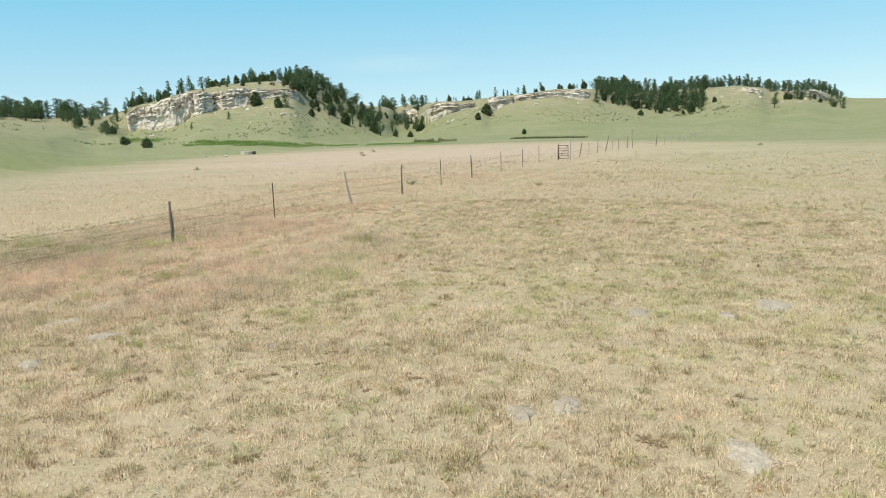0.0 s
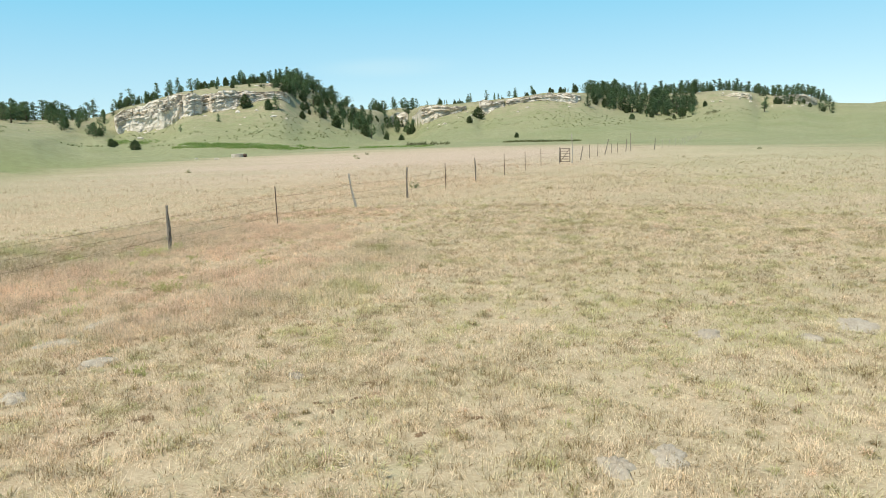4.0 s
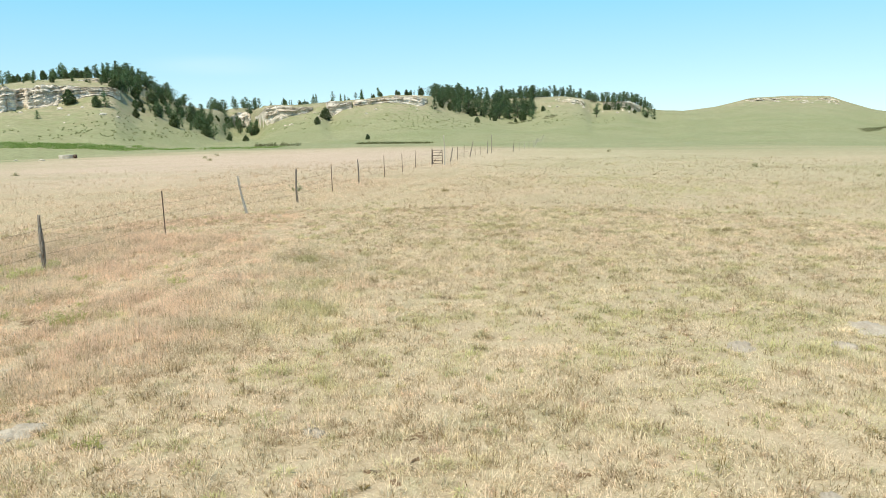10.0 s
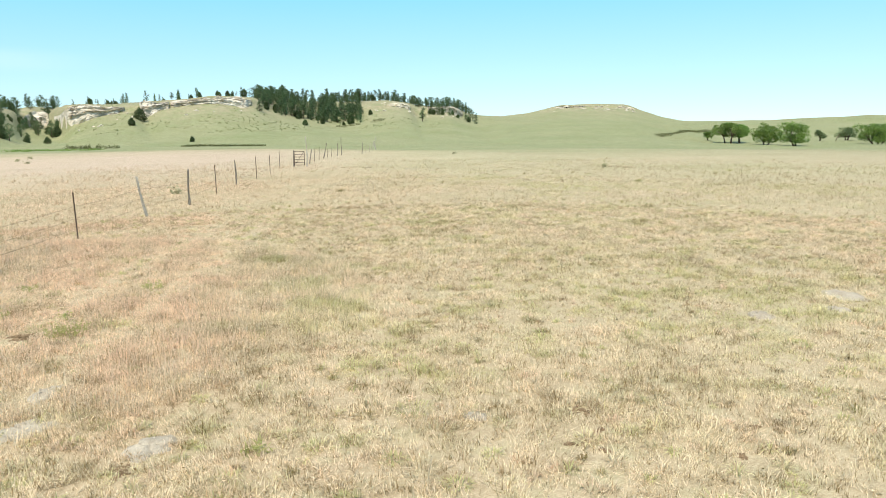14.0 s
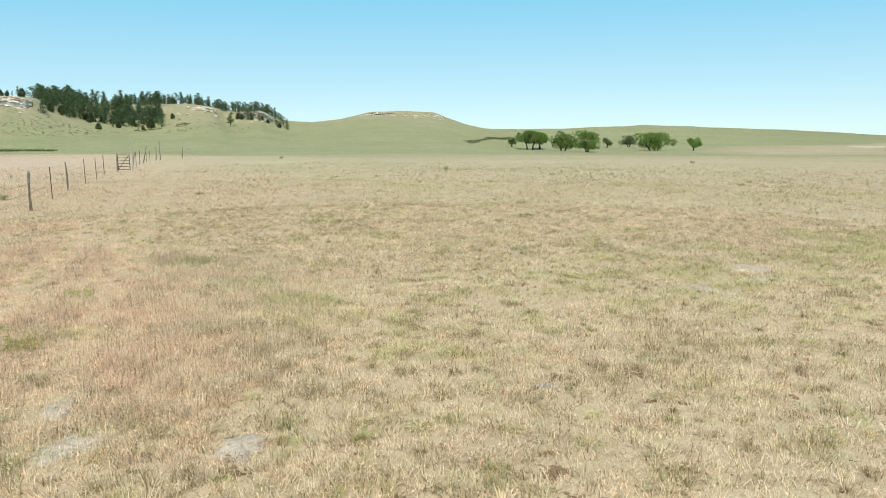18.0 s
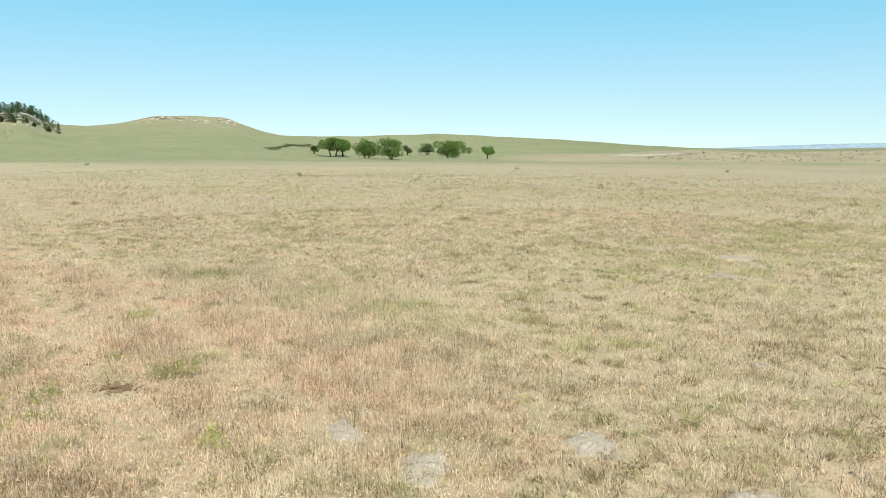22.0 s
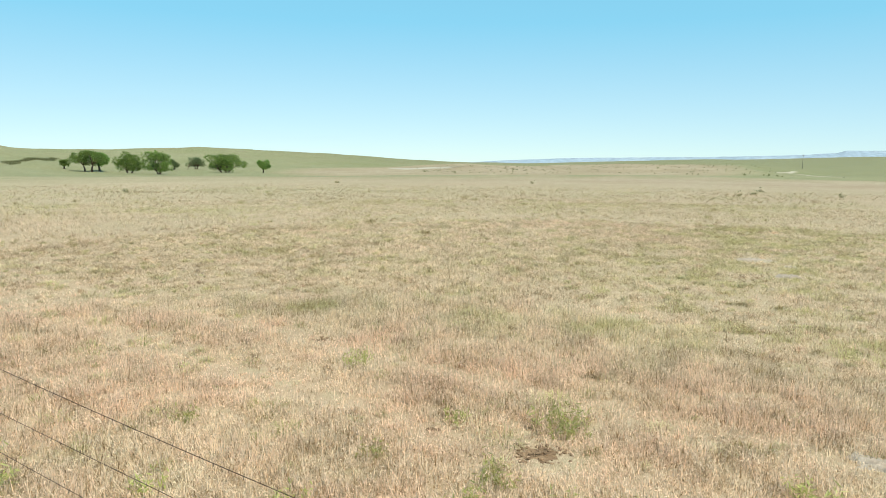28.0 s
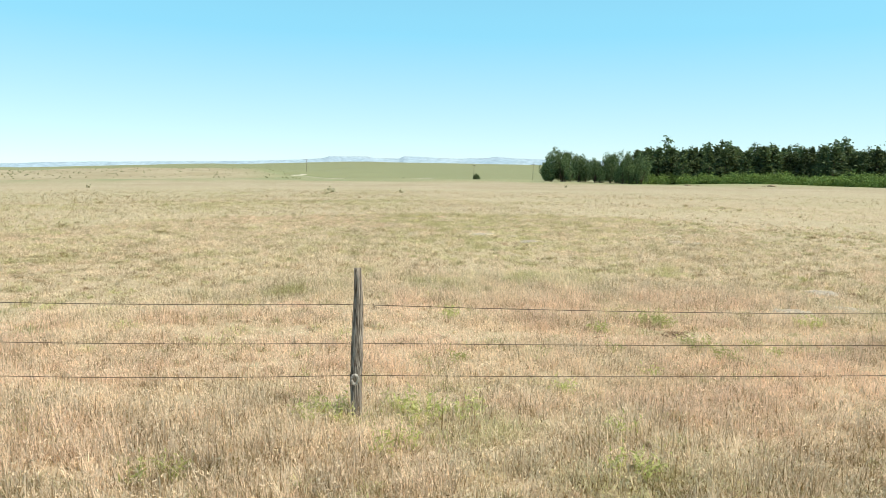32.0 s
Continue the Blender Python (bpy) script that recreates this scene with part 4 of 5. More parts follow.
# junipers, small pines and bushes standing alone on the slopes: place, height, kind
for x, y, h, k in ((-88, 207, 4.0, 0), (-79, 202, 3.0, 1), (-85.5, 142, 2.2, 2), (-95, 148.5, 1.9, 0), (-66.5, 228, 4.2, 1), (-25.7, 288, 4.6, 2), (-27, 265.5, 2.6, 0),
                   (-8, 212, 1.6, 1), (34.2, 290.5, 2.3, 2), (58, 317, 4.0, 0), (45, 313.5, 2.6, 1), (35.7, 326.5, 3.0, 2), (-60, 240, 4.0, 0), (-100, 158, 1.2, 2), (-73, 214, 2.5, 1),
                   (-52, 262, 2.2, 2), (108, 338, 2.2, 1), (117, 341, 2.0, 0), (70, 330, 2.4, 1)):
    plant(JUNIPERS[k], x, y, h, 3.0, "rounded dark green juniper on a grassy slope", "juniper", "junipers on the slopes")
for x, y, h in ((-77, 203, 4.6), (18, 303.5, 5.2), (91, 317, 6.2), (111, 336, 3.6), (-57, 236, 5.0), (96, 333, 4.0), (-93, 176, 2.0), (-88, 188, 2.2), (30, 318, 3.2), (28, 316, 3.0)):
    plant(PINES[(5, 0, 4)[int(h * 10) % 3]], x, y, h, 7.0, "lone bushy pine on an open slope", "pine_tree", "lone pines", 1.35)

# ---- the grove on the plain ----
# place, height, reach, height of the lowest leaves, stems
GROVE = ((171.6, 222.5, 2.9, 1.5, 0.4, 1), (170.5, 210.5, 7.0, 4.6, 0.34, 2), (178, 213, 6.3, 3.2, 0.3, 2), (173.0, 195.5, 8.0, 4.0, 0.1, 2), (172.9, 182.2, 8.3, 3.9, 0.13, 2),
         (213, 211, 4.2, 2.1, 0.25, 1), (225.5, 210.5, 4.8, 3.2, 0.25, 2), (212, 186, 8.2, 6.2, 0.09, 3), (225, 178, 5.4, 2.8, 0.24, 1), (226, 197, 6.0, 2.4, 0.2, 1))
GROVE_NOTE = ("small thin tree with sparse leaves", "spreading green tree with several dark stems", "wide green tree with a forked trunk", "full green tree leafed to the ground", "round bright green tree with a short trunk",
              "dull green half-bare tree", "dull brownish tree with thin leaves", "broad low spreading green tree", "small round green tree standing apart", "small dull green tree behind a larger one")
for k, (x, y, h, w, low, stems) in enumerate(GROVE):
    leafy = 3 if k in (0, 5, 6) else 6
    meshes = broad_meshes(40 + k, h, w, low, stems, LEAVES if k not in (5, 6, 9) else DULL_LEAVES, 0.27, int(leafy * 1.5))
    plant(meshes, x, y, h, h, GROVE_NOTE[k] + " on the open plain", "tree", "trees in the grove")
snag = place("dead_tree", poly_mesh("dead_tree", [tube([(0, 0, -0.1), (0.35, 0, 1.0), (1.1, 0.1, 2.1), (1.6, 0.1, 2.5)], [0.16, 0.13, 0.09, 0.04], 6), tube([(0.6, 0, 1.4), (0.9, 0.3, 2.3)], [0.07, 0.02], 4)], BARK),
             m=pose(219.5, 210, ground_at(219.5, 210), 0, 0, -45))
tagged(snag, "leaning dead stem of a tree on the plain", "dead tree")

# ---- windbreak ----
WINDLEAF = leaf_material("windbreak_leaves", (0.05, 0.085, 0.035), (0.21, 0.275, 0.12), (0.2, 0.28, 0.1), 0.3)
HEDGE = leaf_material("hedge_leaves", (0.08, 0.14, 0.035), (0.30, 0.41, 0.11), (0.26, 0.38, 0.09), 0.28)
WB_BROAD = [broad_meshes(60 + s, 9.0, 3.6 + 0.5 * s, 0.06, 2, WINDLEAF, 0.34, 5) for s in range(4)]
WB_CEDAR = [cedar_meshes(70 + s, 9.0, 2.5 + 0.4 * s) for s in range(4)]


def along(az, d, eye=(-18, 22)):
    return eye[0] + d * math.sin(radians(az)), eye[1] + d * math.cos(radians(az))


for k in range(120):
    u = (k % 40) / 39
    az = 116.9 + 26.5 * u + float(rng.uniform(-0.35, 0.35))
    d = 264 - 30 * u + 7 * (k // 40) + float(rng.uniform(-4, 4))
    x, y = along(az, d)
    if u >= 0.245:
        plant(WB_CEDAR[rng.integers(4)], x, y, float(rng.uniform(9.0, 12.6)), 9.0, "dense dark green windbreak cedar behind a hedge", "cedar", "windbreak trees", float(rng.uniform(1.0, 1.5)))
for k, (az, h) in enumerate(((116.5, 6.6), (117.0, 10.2), (117.85, 11.4), (118.4, 8.6), (119.05, 9.3), (119.7, 7.4), (120.4, 7.9), (121.1, 8.5), (121.8, 9.9), (122.5, 9.8), (123.2, 8.5), (123.8, 9.6))):
    for back in (0, 6):
        x, y = along(az + 0.04 * back * (-1) ** k, 262 - 2 * k + 2 * (k % 3) + back)
        plant(WB_BROAD[(k + back) % 4], x, y, h * (0.8 if back else 1.3), 9.0, "leafy dark green windbreak tree behind a hedge", "tree", "windbreak trees", (0.5, 0.62, 0.55)[k % 3] + (0.25 if back else 0.0))
for az, d, h, k in ((125.9, 270, 16.5, 0), (128.4, 268, 13.5, 1), (129.6, 262, 14.0, 3), (130.1, 266, 14.0, 3), (134.6, 256, 13.5, 1), (137.0, 252, 14.2, 4), (137.6, 250, 14.5, 3), (140.4, 246, 13.4, 3), (142, 246, 13.6, 0)):
    x, y = along(az, d)
    plant(PINES[k], x, y, h, 7.0, "tall dark conifer rising above the windbreak", "conifer", "windbreak trees", 1.2)


for k in range(26):
    x, y = along(127.5 + 16 * k / 25 + float(rng.uniform(-0.3, 0.3)), 262 - 20 * k / 25 + float(rng.uniform(-5, 5)))
    plant(PINES[(0, 1, 3)[k % 3]], x, y, float(rng.uniform(10.5, 13.8)), 7.0, "pointed dark conifer in the windbreak", "conifer", "windbreak trees", float(rng.uniform(0.6, 0.9)))


def thicket(name, spots, label, mat, size=0.3, count=26, tall=1.0, seed=5, kind="stuff"):
    """Low shrubs that run together: leaves and stems in one mesh."""
    g = np.random.default_rng(seed)
    c = []
    for x, y, w, h in spots:
        p = g.normal(size=(count, 3))
        p /= np.linalg.norm(p, axis=1)[:, None]
        p[:, 2] = np.abs(p[:, 2])
        p *= g.uniform(0.4, 1.0, (count, 1)) ** 0.6 * np.array([w, w, h * tall])
        c.append(p + (x, y, ground_at(x, y)))
    return tagged(new(name, leaf_cloud(np.vstack(c), size, 5, g, 0.9, mat, name)), label, name, kind=kind)


hedge = []
for k in range(70):
    az = 122.9 + 20.8 * k / 69
    x, y = along(az + float(rng.uniform(-0.15, 0.15)), 252 - 38 * k / 69 + float(rng.uniform(-2, 2)))
    hedge.append((x, y, 2.2, float(rng.uniform(2.6, 4.2))))
thicket("hedge", hedge, "bright green shrub hedge in front of the windbreak", HEDGE, 0.36, 80)
low = [(float(rng.uniform(-77, -52)), float(rng.uniform(141, 149)), 1.6, float(rng.uniform(0.03, 0.12))) for _ in range(110)]
low += [(float(rng.uniform(-56, -25)), float(rng.uniform(150, 158)), 1.6, 0.05) for _ in range(40)]
low += [(-100 + 6 * float(rng.uniform(-1, 1)), 165 + 4 * float(rng.uniform(-1, 1)), 1.8, 0.9) for _ in range(14)]
thicket("shrub_thicket", low, "bright green shrubs along the foot of the hill", SHRUB, 0.15, 40, seed=6)
damp = [(float(rng.uniform(-9, 8)), float(rng.uniform(180, 188)), 1.6, 0.06) for _ in range(46)]
damp += [(float(rng.uniform(-33, -22)), float(rng.uniform(168, 172)), 1.0, 0.7) for _ in range(10)]
damp += [(156 + 62 * u, 232 + 48 * u + float(rng.uniform(-2, 2)), 2.4, 0.2 + 0.5 * u) for u in np.linspace(0, 1, 60)]
damp += [(float(rng.uniform(50, 70)), float(rng.uniform(300, 308)), 1.4, 0.6) for _ in range(12)]
thicket("brush_patch", damp, "dull green brush on the damp valley floor", BRUSH, 0.2, 26, seed=7)
tufts = []
for _ in range(14):
    a, r = float(rng.uniform(-45, 125)), float(rng.uniform(22, 110))
    x, y = -4 + r * math.sin(radians(a)), 12 + r * math.cos(radians(a))
    s = float(rng.uniform(0.06, 0.15)) * (1 + r / 190)
    tufts.append((x, y, s, s * float(rng.uniform(0.6, 1.1))))
thicket("herb_clumps", tufts, "scattered grey-green herb clumps in the dry grass", SAGE, 0.16, 12, seed=8)
rise = []
for _ in range(300):
    a, r = float(rng.uniform(64, 92.3)), float(rng.uniform(222, 345))
    x, y, z = at_bearing(a, r)
    s = 0.07 + 0.2 * float(rng.uniform(0, 1)) ** 3
    rise.append((x, y, s, s * 0.7))
thicket("brush_on_rise", rise, "dark low brush dotted over a stony rise", TUSSOCK, 0.17, 8, seed=9)
for _ in range(130):
    a, r = float(rng.uniform(66, 92.3)), float(rng.uniform(225, 330))
    x, y, z = at_bearing(a, r)
    put("boulder", STONES[rng.integers(4)], x, y, 0.22 + 0.6 * float(rng.uniform(0, 1)) ** 2, "tan stone on a low stony rise", "boulder", "stones on the rise", 0.1)


slope = []
while len(slope) < 1700:
    a, r = float(rng.uniform(-42, 22)), float(rng.uniform(170, 345))
    x, y, z = at_bearing(a, r)
    if z < 0.8 or vnoise(x, y, 22.0, 71) + 0.7 * vnoise(x, y, 6.0, 72) < 0.85:
        continue
    s = float(rng.uniform(0.04, 0.12)) * (2.6 if rng.uniform() < 0.06 else 1)
    slope.append((x, y, s, s * 0.6))
thicket("slope_tussocks", slope, "olive tussocks and low brush dotted over the hillsides", TUSSOCK, 0.17, 7, seed=10)


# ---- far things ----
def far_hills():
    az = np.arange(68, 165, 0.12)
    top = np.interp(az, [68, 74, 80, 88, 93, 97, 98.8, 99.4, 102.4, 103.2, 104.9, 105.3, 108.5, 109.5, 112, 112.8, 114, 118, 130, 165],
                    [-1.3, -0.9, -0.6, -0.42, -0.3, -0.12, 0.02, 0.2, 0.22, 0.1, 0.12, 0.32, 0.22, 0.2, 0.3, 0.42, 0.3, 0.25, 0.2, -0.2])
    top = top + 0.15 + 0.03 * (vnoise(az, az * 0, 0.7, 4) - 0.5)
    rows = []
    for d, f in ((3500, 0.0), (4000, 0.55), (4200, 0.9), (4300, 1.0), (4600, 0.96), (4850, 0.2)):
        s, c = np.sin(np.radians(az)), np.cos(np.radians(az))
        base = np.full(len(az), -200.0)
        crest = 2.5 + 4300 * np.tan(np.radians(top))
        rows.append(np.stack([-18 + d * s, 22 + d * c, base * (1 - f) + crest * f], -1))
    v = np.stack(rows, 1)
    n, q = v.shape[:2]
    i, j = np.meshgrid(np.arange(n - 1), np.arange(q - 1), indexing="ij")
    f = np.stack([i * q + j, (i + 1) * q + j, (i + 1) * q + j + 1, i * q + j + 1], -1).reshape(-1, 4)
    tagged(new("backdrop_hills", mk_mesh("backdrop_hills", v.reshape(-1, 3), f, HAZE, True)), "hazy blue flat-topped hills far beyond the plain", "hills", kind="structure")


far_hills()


def ribbon(name, pts, width, lift_by, mat, label, wave=0.4):
    """A strip laid on the ground."""
    pts = np.array(pts, float)
    seg = np.concatenate([[0], np.cumsum(np.hypot(*np.diff(pts, axis=0).T))])
    u = np.linspace(0, seg[-1], max(8, int(seg[-1] / (width * 0.5))))
    c = np.stack([np.interp(u, seg, pts[:, 0]), np.interp(u, seg, pts[:, 1])], -1)
    way = np.gradient(c, axis=0)
    way /= np.linalg.norm(way, axis=1)[:, None]
    side = np.stack([way[:, 1], -way[:, 0]], -1)
    wide = width * (1 + wave * (vnoise(u, u * 0, width * 1.5, 3) - 0.5))[:, None]
    rows = []
    for k in np.linspace(-0.5, 0.5, 7):
        p = c + side * wide * k
        rows.append(np.stack([p[:, 0], p[:, 1], terrain(p[:, 0], p[:, 1]) + lift_by * (1 - (2 * k) ** 4)], -1))
    v = np.stack(rows, 1)
    n, q = v.shape[:2]
    i, j = np.meshgrid(np.arange(n - 1), np.arange(q - 1), indexing="ij")
    f = np.stack([i * q + j, (i + 1) * q + j, (i + 1) * q + j + 1, i * q + j + 1], -1).reshape(-1, 4)
    return tagged(new(name, mk_mesh(name, v.reshape(-1, 3), f, mat, True)), label, "track", kind="structure")


ribbon("dirt_track", ((279, -11.4), (292, -15), (307, -20.7)), 2.2, 0.12, TRACK, "pale dirt track crossing the far plain")
ribbon("dirt_track", ((293, -15.5), (286, -20), (278, -25), (264, -31)), 1.8, 0.12, TRACK, "pale dirt track crossing the far plain")
ribbon("dirt_track", ((301, 155), (295, 138), (284, 118)), 13.0, 0.15, TRACK, "pale bare scar of earth on the plain")
ribbon("dirt_track", ((350, -78), (370, -100)), 4.5, 0.12, TRACK, "pale dirt track crossing the far plain")


def utility_pole(x, y, h):
    root = new("utility_pole")
    place("pole", poly_mesh("pole", [tube([(0, 0, 0), (0, 0, h * 0.5), (0, 0, h)], [0.11, 0.10, 0.08], 8)], POSTWOOD), root)
    place("crossarm", poly_mesh("crossarm", [tube([(-0.9, 0, h - 0.5), (0.9, 0, h - 0.5)], [0.07, 0.07], 4)], POSTWOOD), root)
    root.matrix_basis = pose(x, y, ground_at(x, y) - 0.1, 0, 0, 30)
    return tagged(root, "thin wooden utility pole on the far plain", "pole", "utility poles")


for az, d in ((110.9, 330), (115.6, 300)):
    utility_pole(*along(az, d), 7.0)
utility_pole(*along(97.6, 430), 8.0)
x, y = along(111.1, 330)
plant(JUNIPERS[2], x, y, 2.6, 3.0, "dark rounded bush beside a utility pole", "bush", "", 1.3)
BRUSH_PILES = [m.copy() for m in BOULDERS[:2]]
for m in BRUSH_PILES:
    m.materials[0] = CUTBRUSH
for az, d, s in ((116.4, 262, 1.0), (117.2, 258, 1.2), (121.6, 246, 1.5), (127.4, 205, 2.2), (128.1, 203, 1.6), (132.7, 190, 1.6), (133.2, 184, 2.4), (131.8, 150, 1.2), (132.1, 149, 0.9)):
    x, y = along(az, d)
    put("brush_pile", BRUSH_PILES[rng.integers(2)], x, y, s * 0.8, "low heap of tan cut brush in the grass", "brush pile", "heaps before the windbreak", 0.15, tall=0.7)


# ---- water tank ----
def stock_tank(x, y):
    root = new("stock_tank")
    ang = np.linspace(0, 2 * np.pi, 33)[:-1]
    ring = lambda r, z: np.stack([r * np.cos(ang), r * np.sin(ang), np.full(32, z)], -1)
    v = np.vstack([ring(1.25, 0), ring(1.25, 0.66), ring(1.22, 0.70), ring(1.08, 0.70), ring(1.05, 0.66), ring(1.05, 0.3)])
    f = [(r * 32 + k, r * 32 + (k + 1) % 32, (r + 1) * 32 + (k + 1) % 32, (r + 1) * 32 + k) for r in range(5) for k in range(32)]
    place("tank_wall", poly_mesh("tank_wall", [(v, f)], CONCRETE, False), root)
    place("water", poly_mesh("water", [(ring(1.06, 0.52), [tuple(range(32))])], WATER, False), root)
    # dark stub added for the tank's darker right end
    place("rusty_end", poly_mesh("rusty_end", [tube([(1.2, -0.5, 0.38), (1.75, -0.55, 0.38)], [0.34, 0.34], 12)], STEEL), root, label="dark stub at one end of the tank")
    root.matrix_basis = pose(x, y, ground_at(x, y) - 0.05, 0, 0, 20) @ Matrix.Scale(0.85, 4)
    tagged(root, "low round concrete stock tank on the valley floor", "water tank")


stock_tank(-52.1, 117.3)
for x, y, s in ((-52.5, 110, 0.7), (-58, 114, 0.5)):
    put("boulder", BOULDERS[1], x, y, s, "dark small rock near the stock tank", "boulder", "", 0.05)


# ---- fence ----
def wood_post(name, seed, h, r, mat, tilt=0.0, twist=0.03):
    """A weathered post of uneven girth, with a cut or split top."""
    g = np.random.default_rng(seed)
    zs = np.linspace(-0.25, h, 15)
    bend = twist * np.sin(zs * 2.3 + g.uniform(0, 6)) + tilt * np.maximum(zs, 0)
    pts = np.stack([bend, 0.5 * twist * np.sin(zs * 3.1 + 1), zs], -1)
    girth = r * (1.12 - 0.36 * np.clip(zs / h, 0, 1) + 0.13 * np.sin(zs * 5 + seed))
    pieces = [tube(pts, girth, 12, 0.07, seed)]
    return poly_mesh(name, pieces, mat)


def steel_post(h, cap):
    """A T-post: a thin bar with a rib."""
    bm = bmesh.new()
    for sx, sy, dx in ((0.036, 0.006, 0), (0.006, 0.034, 0.0)):
        m = Matrix.Translation((dx, 0.014 if sy > 0.01 else 0, h / 2 - 0.12)) @ Matrix.Diagonal((sx, sy, h + 0.24, 1))
        bmesh.ops.create_cube(bm, size=1, matrix=m)
    for z in np.arange(0.15, h, 0.06):
        bmesh.ops.create_cube(bm, size=1, matrix=Matrix.Translation((0, -0.005, z)) @ Matrix.Diagonal((0.012, 0.006, 0.012, 1)))
    me = bpy.data.meshes.new("steel_post")
    bm.to_mesh(me)
    bm.free()
    me.materials.append(STEEL)
    return me


# x, y, kind (w wood, p pale wood, s steel), height, lean
FENCE = ((-20.3, -9.6, "s", 1.3, 0), (-18.9, -4.6, "w", 1.35, 0.03), (-17.5, 0.4, "s", 1.3, 0), (-16.1, 5.4, "s", 1.3, 0.03), (-14.95, 9.3, "w", 1.2, 0.02), (-13.6, 14.2, "s", 1.1, -0.03),
         (-11.87, 20.84, "w", 1.36, 0.17), (-10.35, 25.9, "s", 1.42, 0.07), (-8.85, 31.4, "p", 1.5, -0.16), (-7.4, 36.0, "w", 1.55, 0.02), (-6.15, 41.2, "s", 1.45, 0), (-4.9, 46.3, "w", 1.5, -0.03),
         (-3.35, 51.6, "s", 1.45, 0), (-2.0, 56.6, "s", 1.4, 0), (-0.8, 61.2, "s", 1.4, 0), (0.85, 65.4, "w", 1.45, 0), (1.92, 65.1, "p", 2.55, 0.0), (2.95, 70.5, "w", 1.35, 0.14), (4.0, 74.5, "s", 1.3, 0.05),
         (5.1, 78.5, "s", 1.35, 0.12), (6.2, 82.0, "w", 1.7, 0.2), (7.2, 85.5, "s", 1.1, 0), (8.2, 88.5, "s", 1.2, 0), (9.5, 91.5, "w", 1.5, 0.05), (10.2, 92.5, "w", 2.3, 0), (13.6, 96.0, "w", 1.5, 0.06))
fence = new("fence")
tagged(fence, "old barbed wire fence of mixed wood and steel posts", "fence")
steel_mesh = steel_post(1.4, False)
for k, (x, y, kind, h, lean) in enumerate(FENCE):
    z = ground_at(x, y)
    if kind == "s":
        ob = place("post", steel_mesh, fence, pose(x, y, z, 0, math.degrees(lean), 15.0 * k) @ Matrix.Diagonal((1, 1, h / 1.4, 1)), "rusty steel fence post")
    else:
        main = k == 6
        MAIN_LEAN = Matrix(((1, 0, lean, x), (0, 1, 0.02, y), (0, 0, 1, z), (0, 0, 0, 1)))
        me = wood_post("post", 30 + k, h, 0.053 if main else 0.046, POSTWOOD if kind == "w" else PALEWOOD, 0.0 if main else lean, 0.034 if main else 0.022)
        ob = place("post", me, fence, MAIN_LEAN @ pose(0, 0, 0, 0, 0, -20) if main else pose(x, y, z), "weathered grey wooden fence post" if kind == "w" else "sun-bleached pale fence post")
        if main:
            knot = poly_mesh("knot", [tube([(-0.066, 0.012 + 0.03 * math.cos(a), 0.36 + 0.042 * math.sin(a)) for a in np.linspace(0, 2 * np.pi, 13)], 0.014, 6)], PALEWOOD)
            place("knot", knot, ob, None, "pale ring of a cut knot")
for z0 in (0.39, 0.68, 1.03):
    pieces = []
    for (xa, ya, ka, ha, la), (xb, yb, kb, hb, lb) in zip(FENCE[:-1], FENCE[1:]):
        if ka == "w" and kb == "p" and ya > 60:
            continue
        near = -2 < ya < 40
        n = 14 if near else 6
        u = np.linspace(0, 1, n)
        za, zb = ground_at(xa, ya) + min(z0, ha * 0.9), ground_at(xb, yb) + min(z0, hb * 0.9)
        xs = xa + la * z0 + (xb + lb * z0 - xa - la * z0) * u
        line = np.stack([xs - 0.035, ya + (yb - ya) * u, za + (zb - za) * u - 0.035 * 4 * u * (1 - u) * (0.5 + hash2(ya, z0, 3))], -1)
        pieces.append(tube(line, 0.0028, 4))
        if near:
            span = math.hypot(xb - xa, yb - ya)
            for t in np.arange(0.06, span, 0.13):
                q = t / span
                c = np.array([np.interp(q, u, line[:, i]) for i in range(3)])
                d = np.array([0.012, 0.004, 0.014]) * (1 if int(t * 100) % 2 else -1)
                pieces.append(tube([c - d, c + d], 0.0018, 3))
    place("wire", poly_mesh("wire", pieces, STEEL), fence, label="strand of rusty barbed wire")

far_fence = new("fence")
tagged(far_fence, "far line of fence posts climbing a green slope", "fence")
line = np.array(((13.6, 96.0), (21.5, 121), (34, 175), (47, 226)))
seg = np.concatenate([[0], np.cumsum(np.hypot(*np.diff(line, axis=0).T))])
post_mesh = wood_post("post", 77, 1.1, 0.03, PALEWOOD)
spots = [(float(np.interp(u, seg, line[:, 0])), float(np.interp(u, seg, line[:, 1]))) for u in np.arange(6.5, seg[-1], 6.5)]
for k, (x, y) in enumerate(spots):
    place("post", post_mesh, far_fence, pose(x, y, ground_at(x, y), 0, 4 * math.sin(k * 2.1), 40.0 * k) @ Matrix.Diagonal((1, 1, 0.9 + 0.2 * float(hash2(k, 1, 2)), 1)))
for z0 in (0.5, 1.0):
    pts = [(13.6, 96.0, ground_at(13.6, 96.0) + z0)] + [(x, y, ground_at(x, y) + z0) for x, y in spots]
    place("wire", poly_mesh("wire", [tube(pts, 0.003, 3)], STEEL), far_fence)


